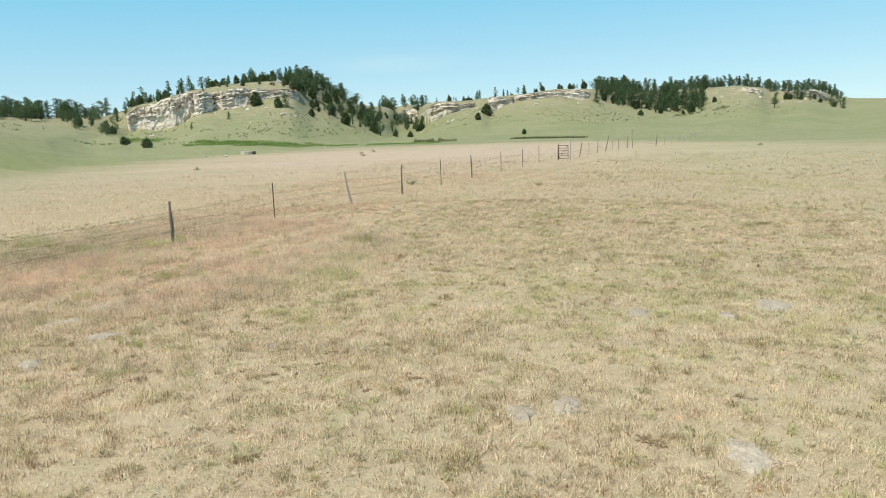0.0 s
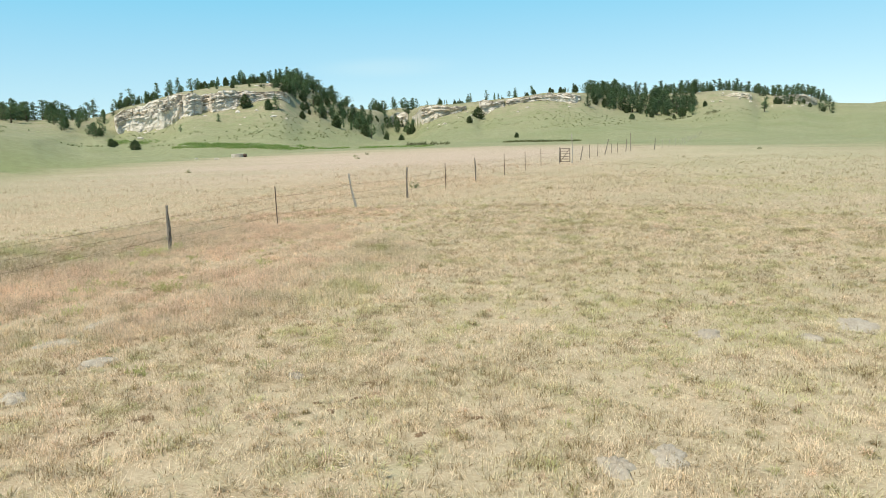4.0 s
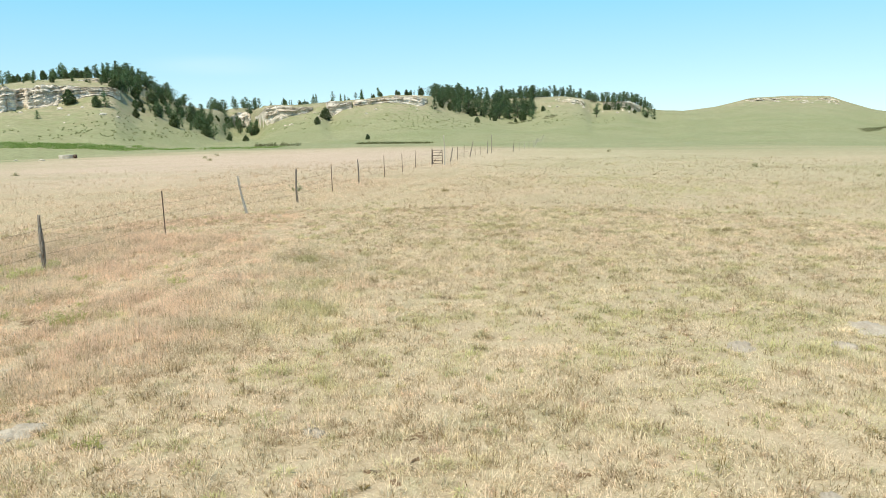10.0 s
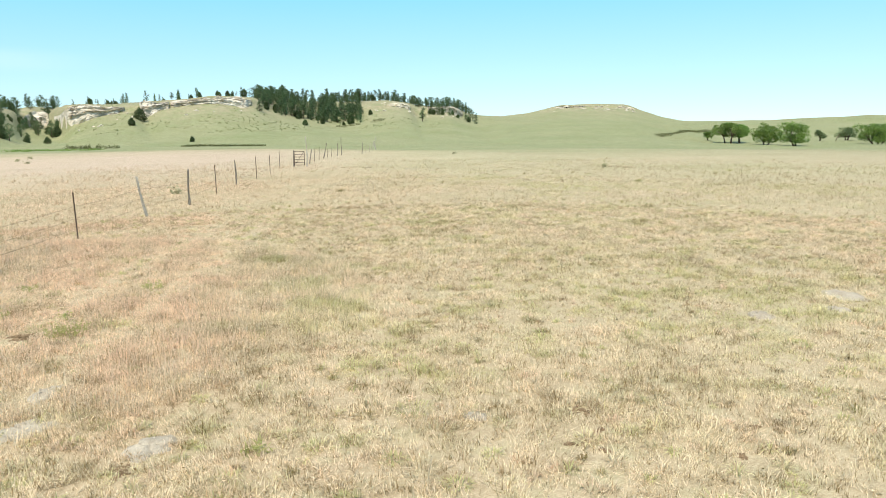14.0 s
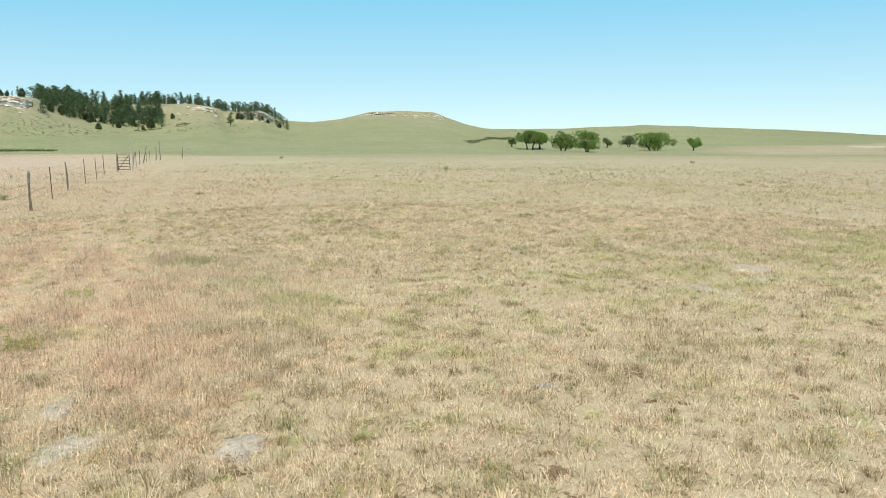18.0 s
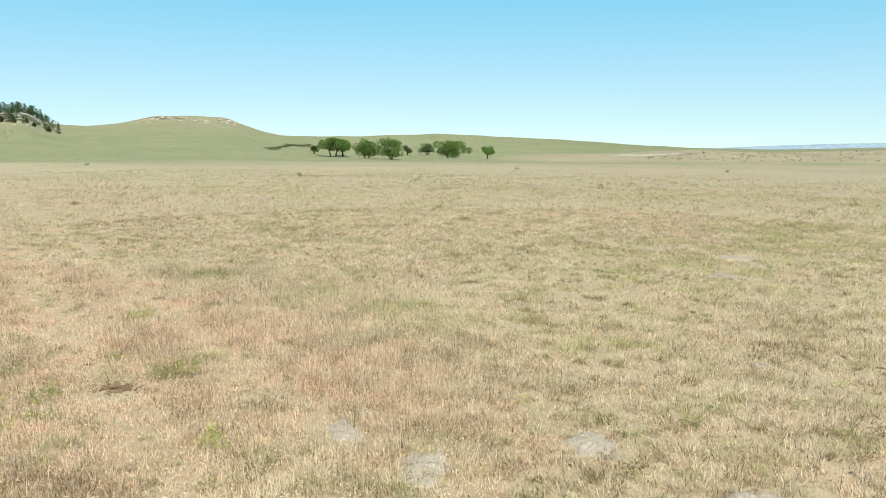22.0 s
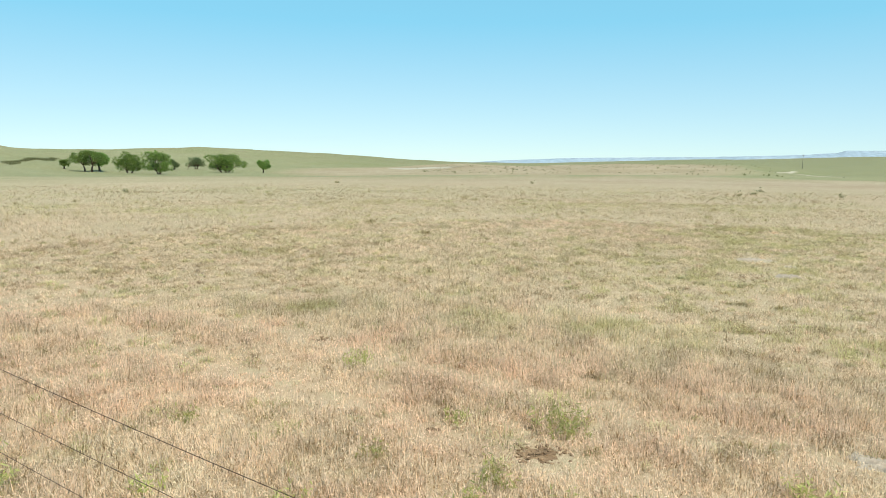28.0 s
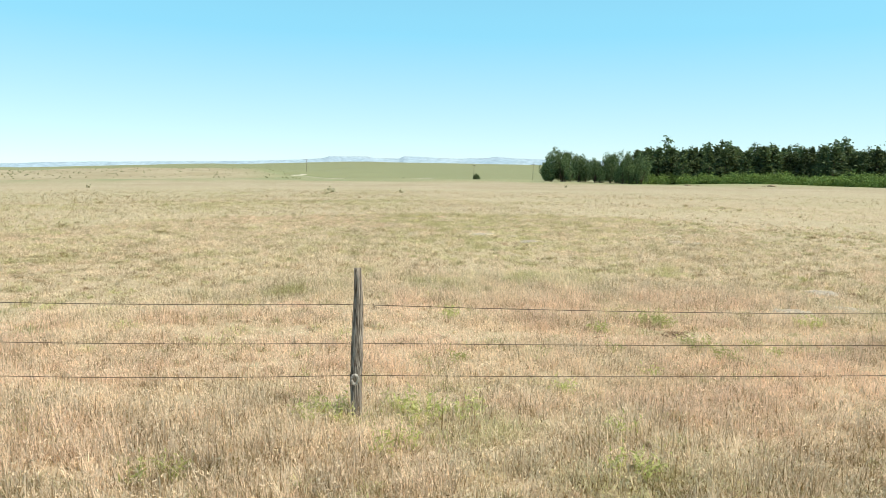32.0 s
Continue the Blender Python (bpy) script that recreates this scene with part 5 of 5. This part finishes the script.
def gate_panel():
    root = new("gate")
    w, h = 0.85, 1.3
    for i, xx in enumerate((0.0, w)):
        place("upright", poly_mesh("upright", [tube([(xx, 0, 0.1), (xx, 0, h)], 0.028, 6)], STEEL), root)
    for z in np.linspace(0.14, h - 0.02, 6):
        place("bar", poly_mesh("bar", [tube([(0, 0, z), (w, 0, z)], 0.022, 6)], STEEL), root)
    place("brace", poly_mesh("brace", [tube([(0.0, 0.02, 0.14), (w, 0.02, h)], 0.02, 6)], STEEL), root)
    root.matrix_basis = pose(0.9, 65.38, ground_at(1.4, 65.2) + 0.02, 0, 0, -14)
    tagged(root, "rusty tubular steel gate panel between fence posts", "gate")


gate_panel()


# ---- small things on the ground ----
def heap(seed, w, d, h):
    """Dung trodden apart: a low crumbled crust strewn with small clods."""
    g = np.random.default_rng(seed)
    bm = bmesh.new()
    bmesh.ops.create_icosphere(bm, subdivisions=3, radius=1)
    off = Vector((seed * 3.1, seed * 1.7, 0))
    for v in bm.verts:
        flat = Vector((v.co.x, v.co.y, 0))
        k = noise.noise(flat * 2.0 + off) * 0.5 + noise.noise(flat * 6 + off) * 0.4
        lump = abs(noise.noise(v.co * 7 + off))
        v.co = Vector((v.co.x * w * 0.75 * (1 + k), v.co.y * d * 0.75 * (1 + k), max(v.co.z, -0.3) * h * (0.2 + 1.3 * lump)))
    for _ in range(int(60 * (w * d / 0.02) ** 0.5)):
        r, a = g.uniform(0, 1) ** 0.7, g.uniform(0, 6.28)
        size = g.uniform(0.008, 0.024)
        m = Matrix.Translation((r * w * 1.25 * math.cos(a), r * d * 1.25 * math.sin(a), h * 0.5 * (1 - r) + size * 0.6)) @ Matrix.Rotation(g.uniform(0, 6.28), 4, "Z") @ Matrix.Diagonal((size * g.uniform(0.8, 1.5), size, size * 0.8, 1))
        bmesh.ops.create_icosphere(bm, subdivisions=1, radius=1, matrix=m)
    me = bpy.data.meshes.new("dung_mound")
    bm.to_mesh(me)
    bm.free()
    me.materials.append(DUNG)
    return me


HEAPS = [heap(90 + s, w, d, h) for s, (w, d, h) in enumerate(((0.17, 0.12, 0.07), (0.2, 0.09, 0.06), (0.05, 0.045, 0.05), (0.16, 0.12, 0.04), (0.26, 0.19, 0.09)))]
DUNG_SPOTS = ((-5.55, 8.7, 0), (-2.9, 6.4, 0), (-3.0, 10.0, 3), (-3.55, 9.3, 2), (-3.3, 9.05, 2), (-1.5, 9.0, 2), (-7.85, 10.35, 3), (-5.75, 8.25, 1), (-9.8, 15.85, 4), (-9.6, 16.95, 2),
                (1.4, 7.3, 1), (-7.15, 19.6, 3), (-2.1, 8.5, 2), (-3.1, 9.5, 2))
for x, y, k in DUNG_SPOTS:
    put("dung_mound", HEAPS[k], x, y, 1.1, "brown dry dung crumbled on the grass", "dung", "dry dung mounds", 0.012, tall=0.6)


def dirt_mesh(seed):
    """A bare, slightly raised patch with a ragged edge."""
    g = np.random.default_rng(seed)
    rows, ang = [], np.linspace(0, 2 * np.pi, 37)[:-1]
    edge = 1 + 0.22 * np.sin(ang * 2 + seed) + 0.13 * np.sin(ang * 5 + 2 * seed) + 0.08 * g.normal(size=36)
    for r in (1.0, 0.8, 0.6, 0.4, 0.2):
        rows.append(np.stack([r * edge * np.cos(ang), r * edge * np.sin(ang), 0.035 * (1 - r ** 2) - (0.04 if r == 1.0 else 0) + 0.012 * g.normal(size=36)], -1))
    v = np.vstack(rows + [np.array([[0, 0, 0.035]])])
    f = [(r * 36 + k, r * 36 + (k + 1) % 36, (r + 1) * 36 + (k + 1) % 36, (r + 1) * 36 + k) for r in range(4) for k in range(36)]
    f += [(4 * 36 + k, 4 * 36 + (k + 1) % 36, 180) for k in range(36)]
    return poly_mesh("dirt_patch", [(v, f)], DIRT)


DIRT_PATCHES = ((-9.02, 11.8, 0.34, 0.28), (-7.62, 10.85, 0.28, 0.3), (-8.95, 12.9, 0.27, 0.2), (4.4, 13.15, 0.45, 0.36), (0.0, 7.85, 0.22, 0.2), (0.55, 8.15, 0.24, 0.26), (1.9, 12.6, 0.3, 0.22), (2.4, 7.0, 0.36, 0.28),
                (-0.1, 7.9, 0.16, 0.14), (-7.8, 9.3, 0.25, 0.2), (-4.2, 10.3, 0.14, 0.12), (3.4, 12.4, 0.2, 0.18))
for k, (x, y, a, b) in enumerate(DIRT_PATCHES):
    ob = new("dirt_patch", dirt_mesh(k))
    ob.matrix_basis = pose(x, y, ground_at(x, y) + 0.012, 0, 0, 37.0 * k) @ Matrix.Diagonal((a, b, 1, 1))
    tagged(ob, "pale bare patch of earth among dry grass", "dirt patch", "bare patches", "structure")


def weed_mesh(seed, spread=0.3, h=0.3, stems=26):
    """A loose green weed: thin stalks with small narrow leaves."""
    g = np.random.default_rng(seed)
    v, f = [], []
    for _ in range(stems):
        a, r = g.uniform(0, 6.28), spread * g.uniform(0, 1) ** 0.6
        foot = np.array([r * np.cos(a), r * np.sin(a), 0])
        tip = foot * 1.35 + (0, 0, h * g.uniform(0.4, 1.0))
        for u in np.linspace(0.15, 1, 7):
            c = foot + (tip - foot) * u + g.normal(size=3) * 0.012
            d = g.normal(size=3) * (1, 1, 0.7) + (0, 0, 0.5)
            d *= g.uniform(0.03, 0.075) / np.linalg.norm(d)
            e = np.cross(d, g.normal(size=3))
            e *= 0.007 / np.linalg.norm(e)
            n = len(v)
            v += [c - d * 0.4, c + e, c + d, c - e]
            f.append((n, n + 1, n + 2, n + 3))
        n = len(v)
        v += [foot - (0.003, 0, 0), foot + (0.003, 0, 0), tip]
        f.append((n, n + 1, n + 2))
    return poly_mesh("weed", [(np.array(v), f)], WEED, False)


WEEDS = [weed_mesh(120 + s, sp, h, n) for s, (sp, h, n) in enumerate(((0.28, 0.24, 54), (0.2, 0.2, 26), (0.13, 0.16, 14)))]
for x, y, k in ((-12.0, 20.3, 0), (-12.1, 19.85, 1), (-11.75, 21.25, 1), (-9.1, 15.75, 0), (-10.5, 16.05, 1), (-11.1, 16.1, 1), (-9.95, 13.6, 1), (-10.8, 15.4, 2), (-11.7, 18.6, 2), (-10.35, 19.3, 2), (-8.0, 18.6, 1), (-12.7, 20.7, 1),
                (-12.95, 18.75, 2), (-12.8, 22.5, 1), (-11.8, 21.0, 1), (-13.7, 19.1, 1), (-9.3, 16.8, 2), (-10.4, 17.2, 2), (-11.5, 17.4, 2), (-6.6, 10.3, 2), (-11.2, 15.4, 2)):
    put("weed", WEEDS[k], x, y, 1.0, "loose green weed standing in dry grass", "weed", "green weeds", turn=53.0 * x)


# ---- grass ----
def grass(name, label, count, r0, r1, blades, length, width, seed, segs=2, pale=0.0, calm=1.0, heads=0, mid=(-3, 15), upright=0.85, lie=0.0):
    """Dry grass in tufts over a ring round the middle of the meadow; each blade bends outward from its tuft."""
    g = np.random.default_rng(seed)
    n = int(count * 3.2)
    rho = np.sqrt(g.uniform(r0 ** 2, r1 ** 2, n))
    a = g.uniform(0, 2 * np.pi, n)
    x, y = mid[0] + rho * np.cos(a), mid[1] + rho * np.sin(a)
    keep = g.uniform(0, 1, n) < 0.26 + 1.3 * vnoise(x, y, 0.4, 31) * vnoise(x, y, 0.19, 32)
    for px, py, pk in DUNG_SPOTS:
        keep &= np.hypot(x - px, y - py) > (0.13, 0.12, 0.05, 0.13, 0.2)[pk]
    for px, py, pa, pb in DIRT_PATCHES:
        keep &= np.hypot(x - px, y - py) > (0.45 + 0.5 * g.uniform(0, 1, n)) * (pa + pb) * 0.5
    keep &= g.uniform(0, 1, n) < np.clip((r1 - rho) / (0.65 * (r1 - r0)), 0, 1) + (r1 < 50)
    keep &= (g.uniform(0, 1, n) < 0.35) | ((y > 4.5) & (x > -16.5))
    x, y = x[keep], y[keep]
    off = (x + 12.0) * 0.963 - (y - 20.85) * 0.27
    worn = g.uniform(0, 1, len(x)) > 0.4 * (np.exp(-((off - 3.35) / 0.3) ** 2) + np.exp(-((off - 4.9) / 0.3) ** 2)) * (y > 12.5)
    x, y = x[worn][:count], y[worn][:count]
    n = len(x)
    off = (x + 12.0) * 0.963 - (y - 20.85) * 0.27          # metres east of the fence
    trail = (np.exp(-((off - 3.35) / 0.33) ** 2) + np.exp(-((off - 4.9) / 0.33) ** 2)) * (y > 12.5)
    by_fence = (0.22 * np.exp(-((off - 2.8) / 2.8) ** 2) + 0.38 / (1 + np.exp((off - 8) / 3.0))) / (1 + np.exp((y - 28) / 4)) + 0.7 * (off < 3) * (y > 28)
    broad, mid_patch = vnoise(x, y, 9.0, 49) - 0.5, vnoise(x, y, 3.2, 50) - 0.5
    pink = np.clip(0.8 * vnoise(x, y, 4.5, 41) + 1.1 * vnoise(x, y, 0.9, 42) - 0.8 + by_fence + 0.25 * trail + 0.5 * broad, 0, 1)
    green = np.clip(0.9 * vnoise(x, y, 2.6, 43) + 1.6 * vnoise(x, y, 0.5, 44) - 1.1 - 0.3 * by_fence - 0.25 * np.clip((9 - off) / 7, 0, 1) - 0.7 * broad + 0.5 * mid_patch + 0.12 / (1 + np.exp((off + 1) / 0.5)) + 0.7 * np.exp(-((x + 13.3) ** 2 + (y - 19.4) ** 2) / 2.5), 0, 1)
    hue = np.clip(0.42 + 0.17 * np.clip((off - 3) / 11, 0, 1) - 0.44 * pink + 0.45 * green + (0.08 + 0.6 * mid_patch + 0.5 * broad) * np.clip((off - 5) / 15, 0, 1) * np.clip((np.hypot(x + 3, y - 15) - 18) / 12, 0, 1), 0, 1)
    tuft_tone = np.clip(0.52 + pale + 0.04 + 0.06 * np.clip((off - 7) / 6, 0, 1) + 0.14 * trail + calm * (0.5 * (vnoise(x, y, 0.22, 46) - 0.5) + 0.22 * (vnoise(x, y, 0.7, 47) - 0.5) + 0.2 * g.normal(size=n)) + 0.18 * mid_patch + 0.12 * (vnoise(x, y, 1.4, 51) - 0.5), 0, 1)
    tall = (0.45 + 0.6 * vnoise(x, y, 2.3, 45) + 0.9 * vnoise(x, y, 0.3, 48) - 0.15) * (1 - 0.45 * np.clip(trail, 0, 1)) * (1 + 0.25 * (off < 0.5))
    # dead marks darker, more olive clumps; beyond the fence all grass is darkened
    dead = np.clip((vnoise(x, y, 0.55, 54) + 0.6 * vnoise(x, y, 1.9, 55) - 0.95) / 0.25, 0, 1) * (1 - np.clip(trail, 0, 1))
    outside = 1 / (1 + np.exp((off + 0.9) / 0.35)) / (1 + np.exp((y - 22.5) / 0.5))
    tuft_tone = np.clip(tuft_tone - (0.15 + 0.12 * outside) * dead - 0.12 * np.clip((x - 12) / 12, 0, 1) - 0.12 * outside, 0, 1)
    hue = np.clip(hue + 0.16 * dead + 0.1 * outside, 0, 1)
    # blades
    m = n * blades
    bx, by = np.repeat(x, blades) + g.normal(size=m) * 0.06 * length / 0.16, np.repeat(y, blades) + g.normal(size=m) * 0.06 * length / 0.16
    bz = terrain(bx, by) - 0.01
    ln = np.repeat(tall, blades) * length * g.uniform(0.45, 1.25, m)
    # blades of one patch lie over the same way, as wind and hooves have laid them
    swirl = np.repeat(9.0 * vnoise(x, y, 0.8, 52) + 5.0 * vnoise(x, y, 0.25, 53), blades)
    way = np.where(g.uniform(0, 1, m) < lie, swirl + 0.7 * g.normal(size=m), g.uniform(0, 2 * np.pi, m))
    lean = np.clip(np.abs(g.normal(upright, 0.42, m)), 0, 1.52)
    dx, dy = np.cos(way), np.sin(way)
    sx, sy = -dy * width * 0.5, dx * width * 0.5
    w = g.uniform(0.6, 1.4, m)
    sx, sy = sx * w, sy * w
    tipx, tipy, tipz = bx + dx * np.sin(lean) * ln, by + dy * np.sin(lean) * ln, bz + np.cos(lean) * ln
    if segs == 1:
        v = np.stack([np.stack([bx - sx, by - sy, bz], -1), np.stack([bx + sx, by + sy, bz], -1), np.stack([tipx, tipy, tipz], -1)], 1)
        f = np.arange(m * 3).reshape(-1, 3)
        per = 3
    else:
        mx, my, mz = bx + dx * np.sin(lean * 0.5) * ln * 0.5, by + dy * np.sin(lean * 0.5) * ln * 0.5, bz + np.cos(lean * 0.5) * ln * 0.5
        v = np.stack([np.stack([bx, by, bz], -1), np.stack([mx + sx, my + sy, mz], -1), np.stack([tipx, tipy, tipz], -1), np.stack([mx - sx, my - sy, mz], -1)], 1)
        f = np.arange(m * 4).reshape(-1, 4)
        per = 4
    # the last of each tuft's pieces are seed heads: short, wider, hanging near the top in any direction
    head = (np.arange(m) % blades) >= blades - heads
    k = int(head.sum())
    if k:
        d = g.normal(size=(k, 3)) * (0.8, 0.8, 1.0)
        d /= np.linalg.norm(d, axis=1)[:, None]
        e = np.cross(d, g.normal(size=(k, 3)))
        e /= np.linalg.norm(e, axis=1)[:, None]
        c = np.stack([bx[head] + 0.5 * (tipx - bx)[head], by[head] + 0.5 * (tipy - by)[head], bz[head] + ln[head] * g.uniform(0.35, 0.95, k)], -1)
        size = (0.4 * min(length, 0.12) + 0.6 * length if length > 0.13 and r1 > 20 else 0.115) * g.uniform(0.07, 0.17, k)[:, None]
        v[head] = np.stack([c - d * size - e * size * 0.34, c - d * size + e * size * 0.34, c + d * size], 1)
    me = mk_mesh(name, v.reshape(-1, 3), f, GRASS)
    # a fifth of the blades get a dark tone, painted shade between stems
    for key, val in (("hue", np.repeat(hue, blades) + g.normal(size=m) * 0.10), ("tone", np.clip(np.repeat(tuft_tone, blades) + calm * (0.34 * g.normal(size=m) - 0.6 * (g.uniform(0, 1, m) < 0.2)) + 0.22 * head, 0, 1))):
        at = me.attributes.new(key, "FLOAT", "POINT")
        if key == "hue":
            val = np.clip(val[:, None] + np.array((0.02, 0.02, -0.07) if per == 3 else (0.02, 0.0, -0.07, 0.0)), 0, 1).ravel()
        else:
            val = np.repeat(val, per)
        at.data.foreach_set("value", val.astype(np.float32))
    return tagged(new(name, me), label, "grass", kind="stuff")


grass("meadow_grass", "tufted dry straw and pinkish meadow grass", 125000, 0, 17.5, 18, 0.105, 0.0078, 201, 1, 0.15, 0.95, 2, (-3, 15), 1.1, 0.35)

grass("fence_grass", "long dry golden and pinkish grass along a fence", 24000, 0, 7.5, 13, 0.16, 0.0075, 206, 1, 0.24, 0.65, 5, (-11.2, 18.5), 0.65, 0.3)


def bunches(name, label, count, blades, length, hue_mid, seed, spots=(), reach=(0, 19), wide=0.0035, tone_mid=0.45, girth=0.06):
    """Separate bunches of longer grass that stand out of the meadow."""
    g = np.random.default_rng(seed)
    rho, a = np.sqrt(g.uniform(reach[0] ** 2, reach[1] ** 2, count)), g.uniform(0, 2 * np.pi, count)
    x, y = -3 + rho * np.cos(a), 15 + rho * np.sin(a)
    if reach[0] > 0:
        stay = (vnoise(x, y, 7.0, 61) + 0.4 * vnoise(x, y, 2.0, 62) > 0.72) & ((x + 12.0) * 0.963 - (y - 20.85) * 0.27 > 2)
        x, y = x[stay], y[stay]
    x, y = np.concatenate([x, [p[0] for p in spots]]), np.concatenate([y, [p[1] for p in spots]])
    n = len(x)
    m = n * blades
    size = np.repeat(g.uniform(0.55, 1.25, n), blades)
    way, lean = g.uniform(0, 2 * np.pi, m), np.clip(np.abs(g.normal(0.95, 0.4, m)), 0, 1.5)
    dx, dy, ln = np.cos(way), np.sin(way), length * size * g.uniform(0.5, 1.2, m)
    rad = girth * size * np.sqrt(g.uniform(0, 1, m))
    bx, by = np.repeat(x, blades) + dx * rad, np.repeat(y, blades) + dy * rad
    bz = terrain(bx, by) - 0.01
    w = wide * g.uniform(0.6, 1.4, m)
    mx, my, mz = bx + dx * np.sin(lean * 0.4) * ln * 0.5, by + dy * np.sin(lean * 0.4) * ln * 0.5, bz + np.cos(lean * 0.4) * ln * 0.5
    tx, ty, tz = bx + dx * np.sin(lean) * ln, by + dy * np.sin(lean) * ln, bz + np.cos(lean) * ln * 0.95
    v = np.stack([np.stack([bx, by, bz], -1), np.stack([mx - dy * w, my + dx * w, mz], -1), np.stack([tx, ty, tz], -1), np.stack([mx + dy * w, my - dx * w, mz], -1)], 1)
    me = mk_mesh(name, v.reshape(-1, 3), np.arange(m * 4).reshape(-1, 4), GRASS)
    hue = np.clip(np.repeat(hue_mid + 0.25 * g.normal(size=n), blades), 0, 1)
    tone = np.clip(np.repeat(tone_mid + 0.2 * g.normal(size=n), blades) + 0.15 * g.normal(size=m), 0, 1)
    for key, val in (("hue", hue), ("tone", tone)):
        me.attributes.new(key, "FLOAT", "POINT").data.foreach_set("value", np.repeat(val, 4).astype(np.float32))
    return tagged(new(name, me), label, "grass", kind="stuff")


bunches("bunch_grass", "grey-green bunches of grass in the dry meadow", 2600, 40, 0.115, 0.8, 211, ((1.1, 7.6), (-4.9, 12.3), (2.2, 9.4)), (0, 19), 0.004, 0.6)
bunches("dead_bunch_grass", "bleached dead bunches of grass in the meadow", 260, 40, 0.13, 0.5, 212, ((0.3, 6.2), (0.45, 6.3)))
bunches("pink_bunch_grass", "reddish bunches of drying grass in the meadow", 2200, 36, 0.11, 0.08, 213, (), (0, 19), 0.004, 0.5)
bunches("grey_green_clumps", "broad matted clumps of grey-green grass in the meadow", 1200, 84, 0.13, 0.85, 215, (), (0, 18), 0.0045, 0.62, 0.17)
bunches("leafy_tufts", "leafy pale green tufts standing in the outer meadow", 120, 60, 0.26, 1.0, 216, (), (17, 46), 0.008, 0.4, 0.2)
bunches("plain_bunch_grass", "scattered olive bunches of grass on the open plain", 5200, 9, 0.15, 0.72, 214, (), (19, 68), 0.012, 0.3)
grass("outer_grass", "dry straw grass in the outer meadow", 76000, 17.5, 34, 6, 0.14, 0.012, 202, 1, 0.06, 0.8, 2, (-3, 15), 1.0, 0.4)
grass("far_grass", "thin dry grass of the far meadow", 56000, 34, 66, 5, 0.14, 0.024, 203, 1, -0.04, 0.35, 1, (-3, 15), 1.0, 0.4)
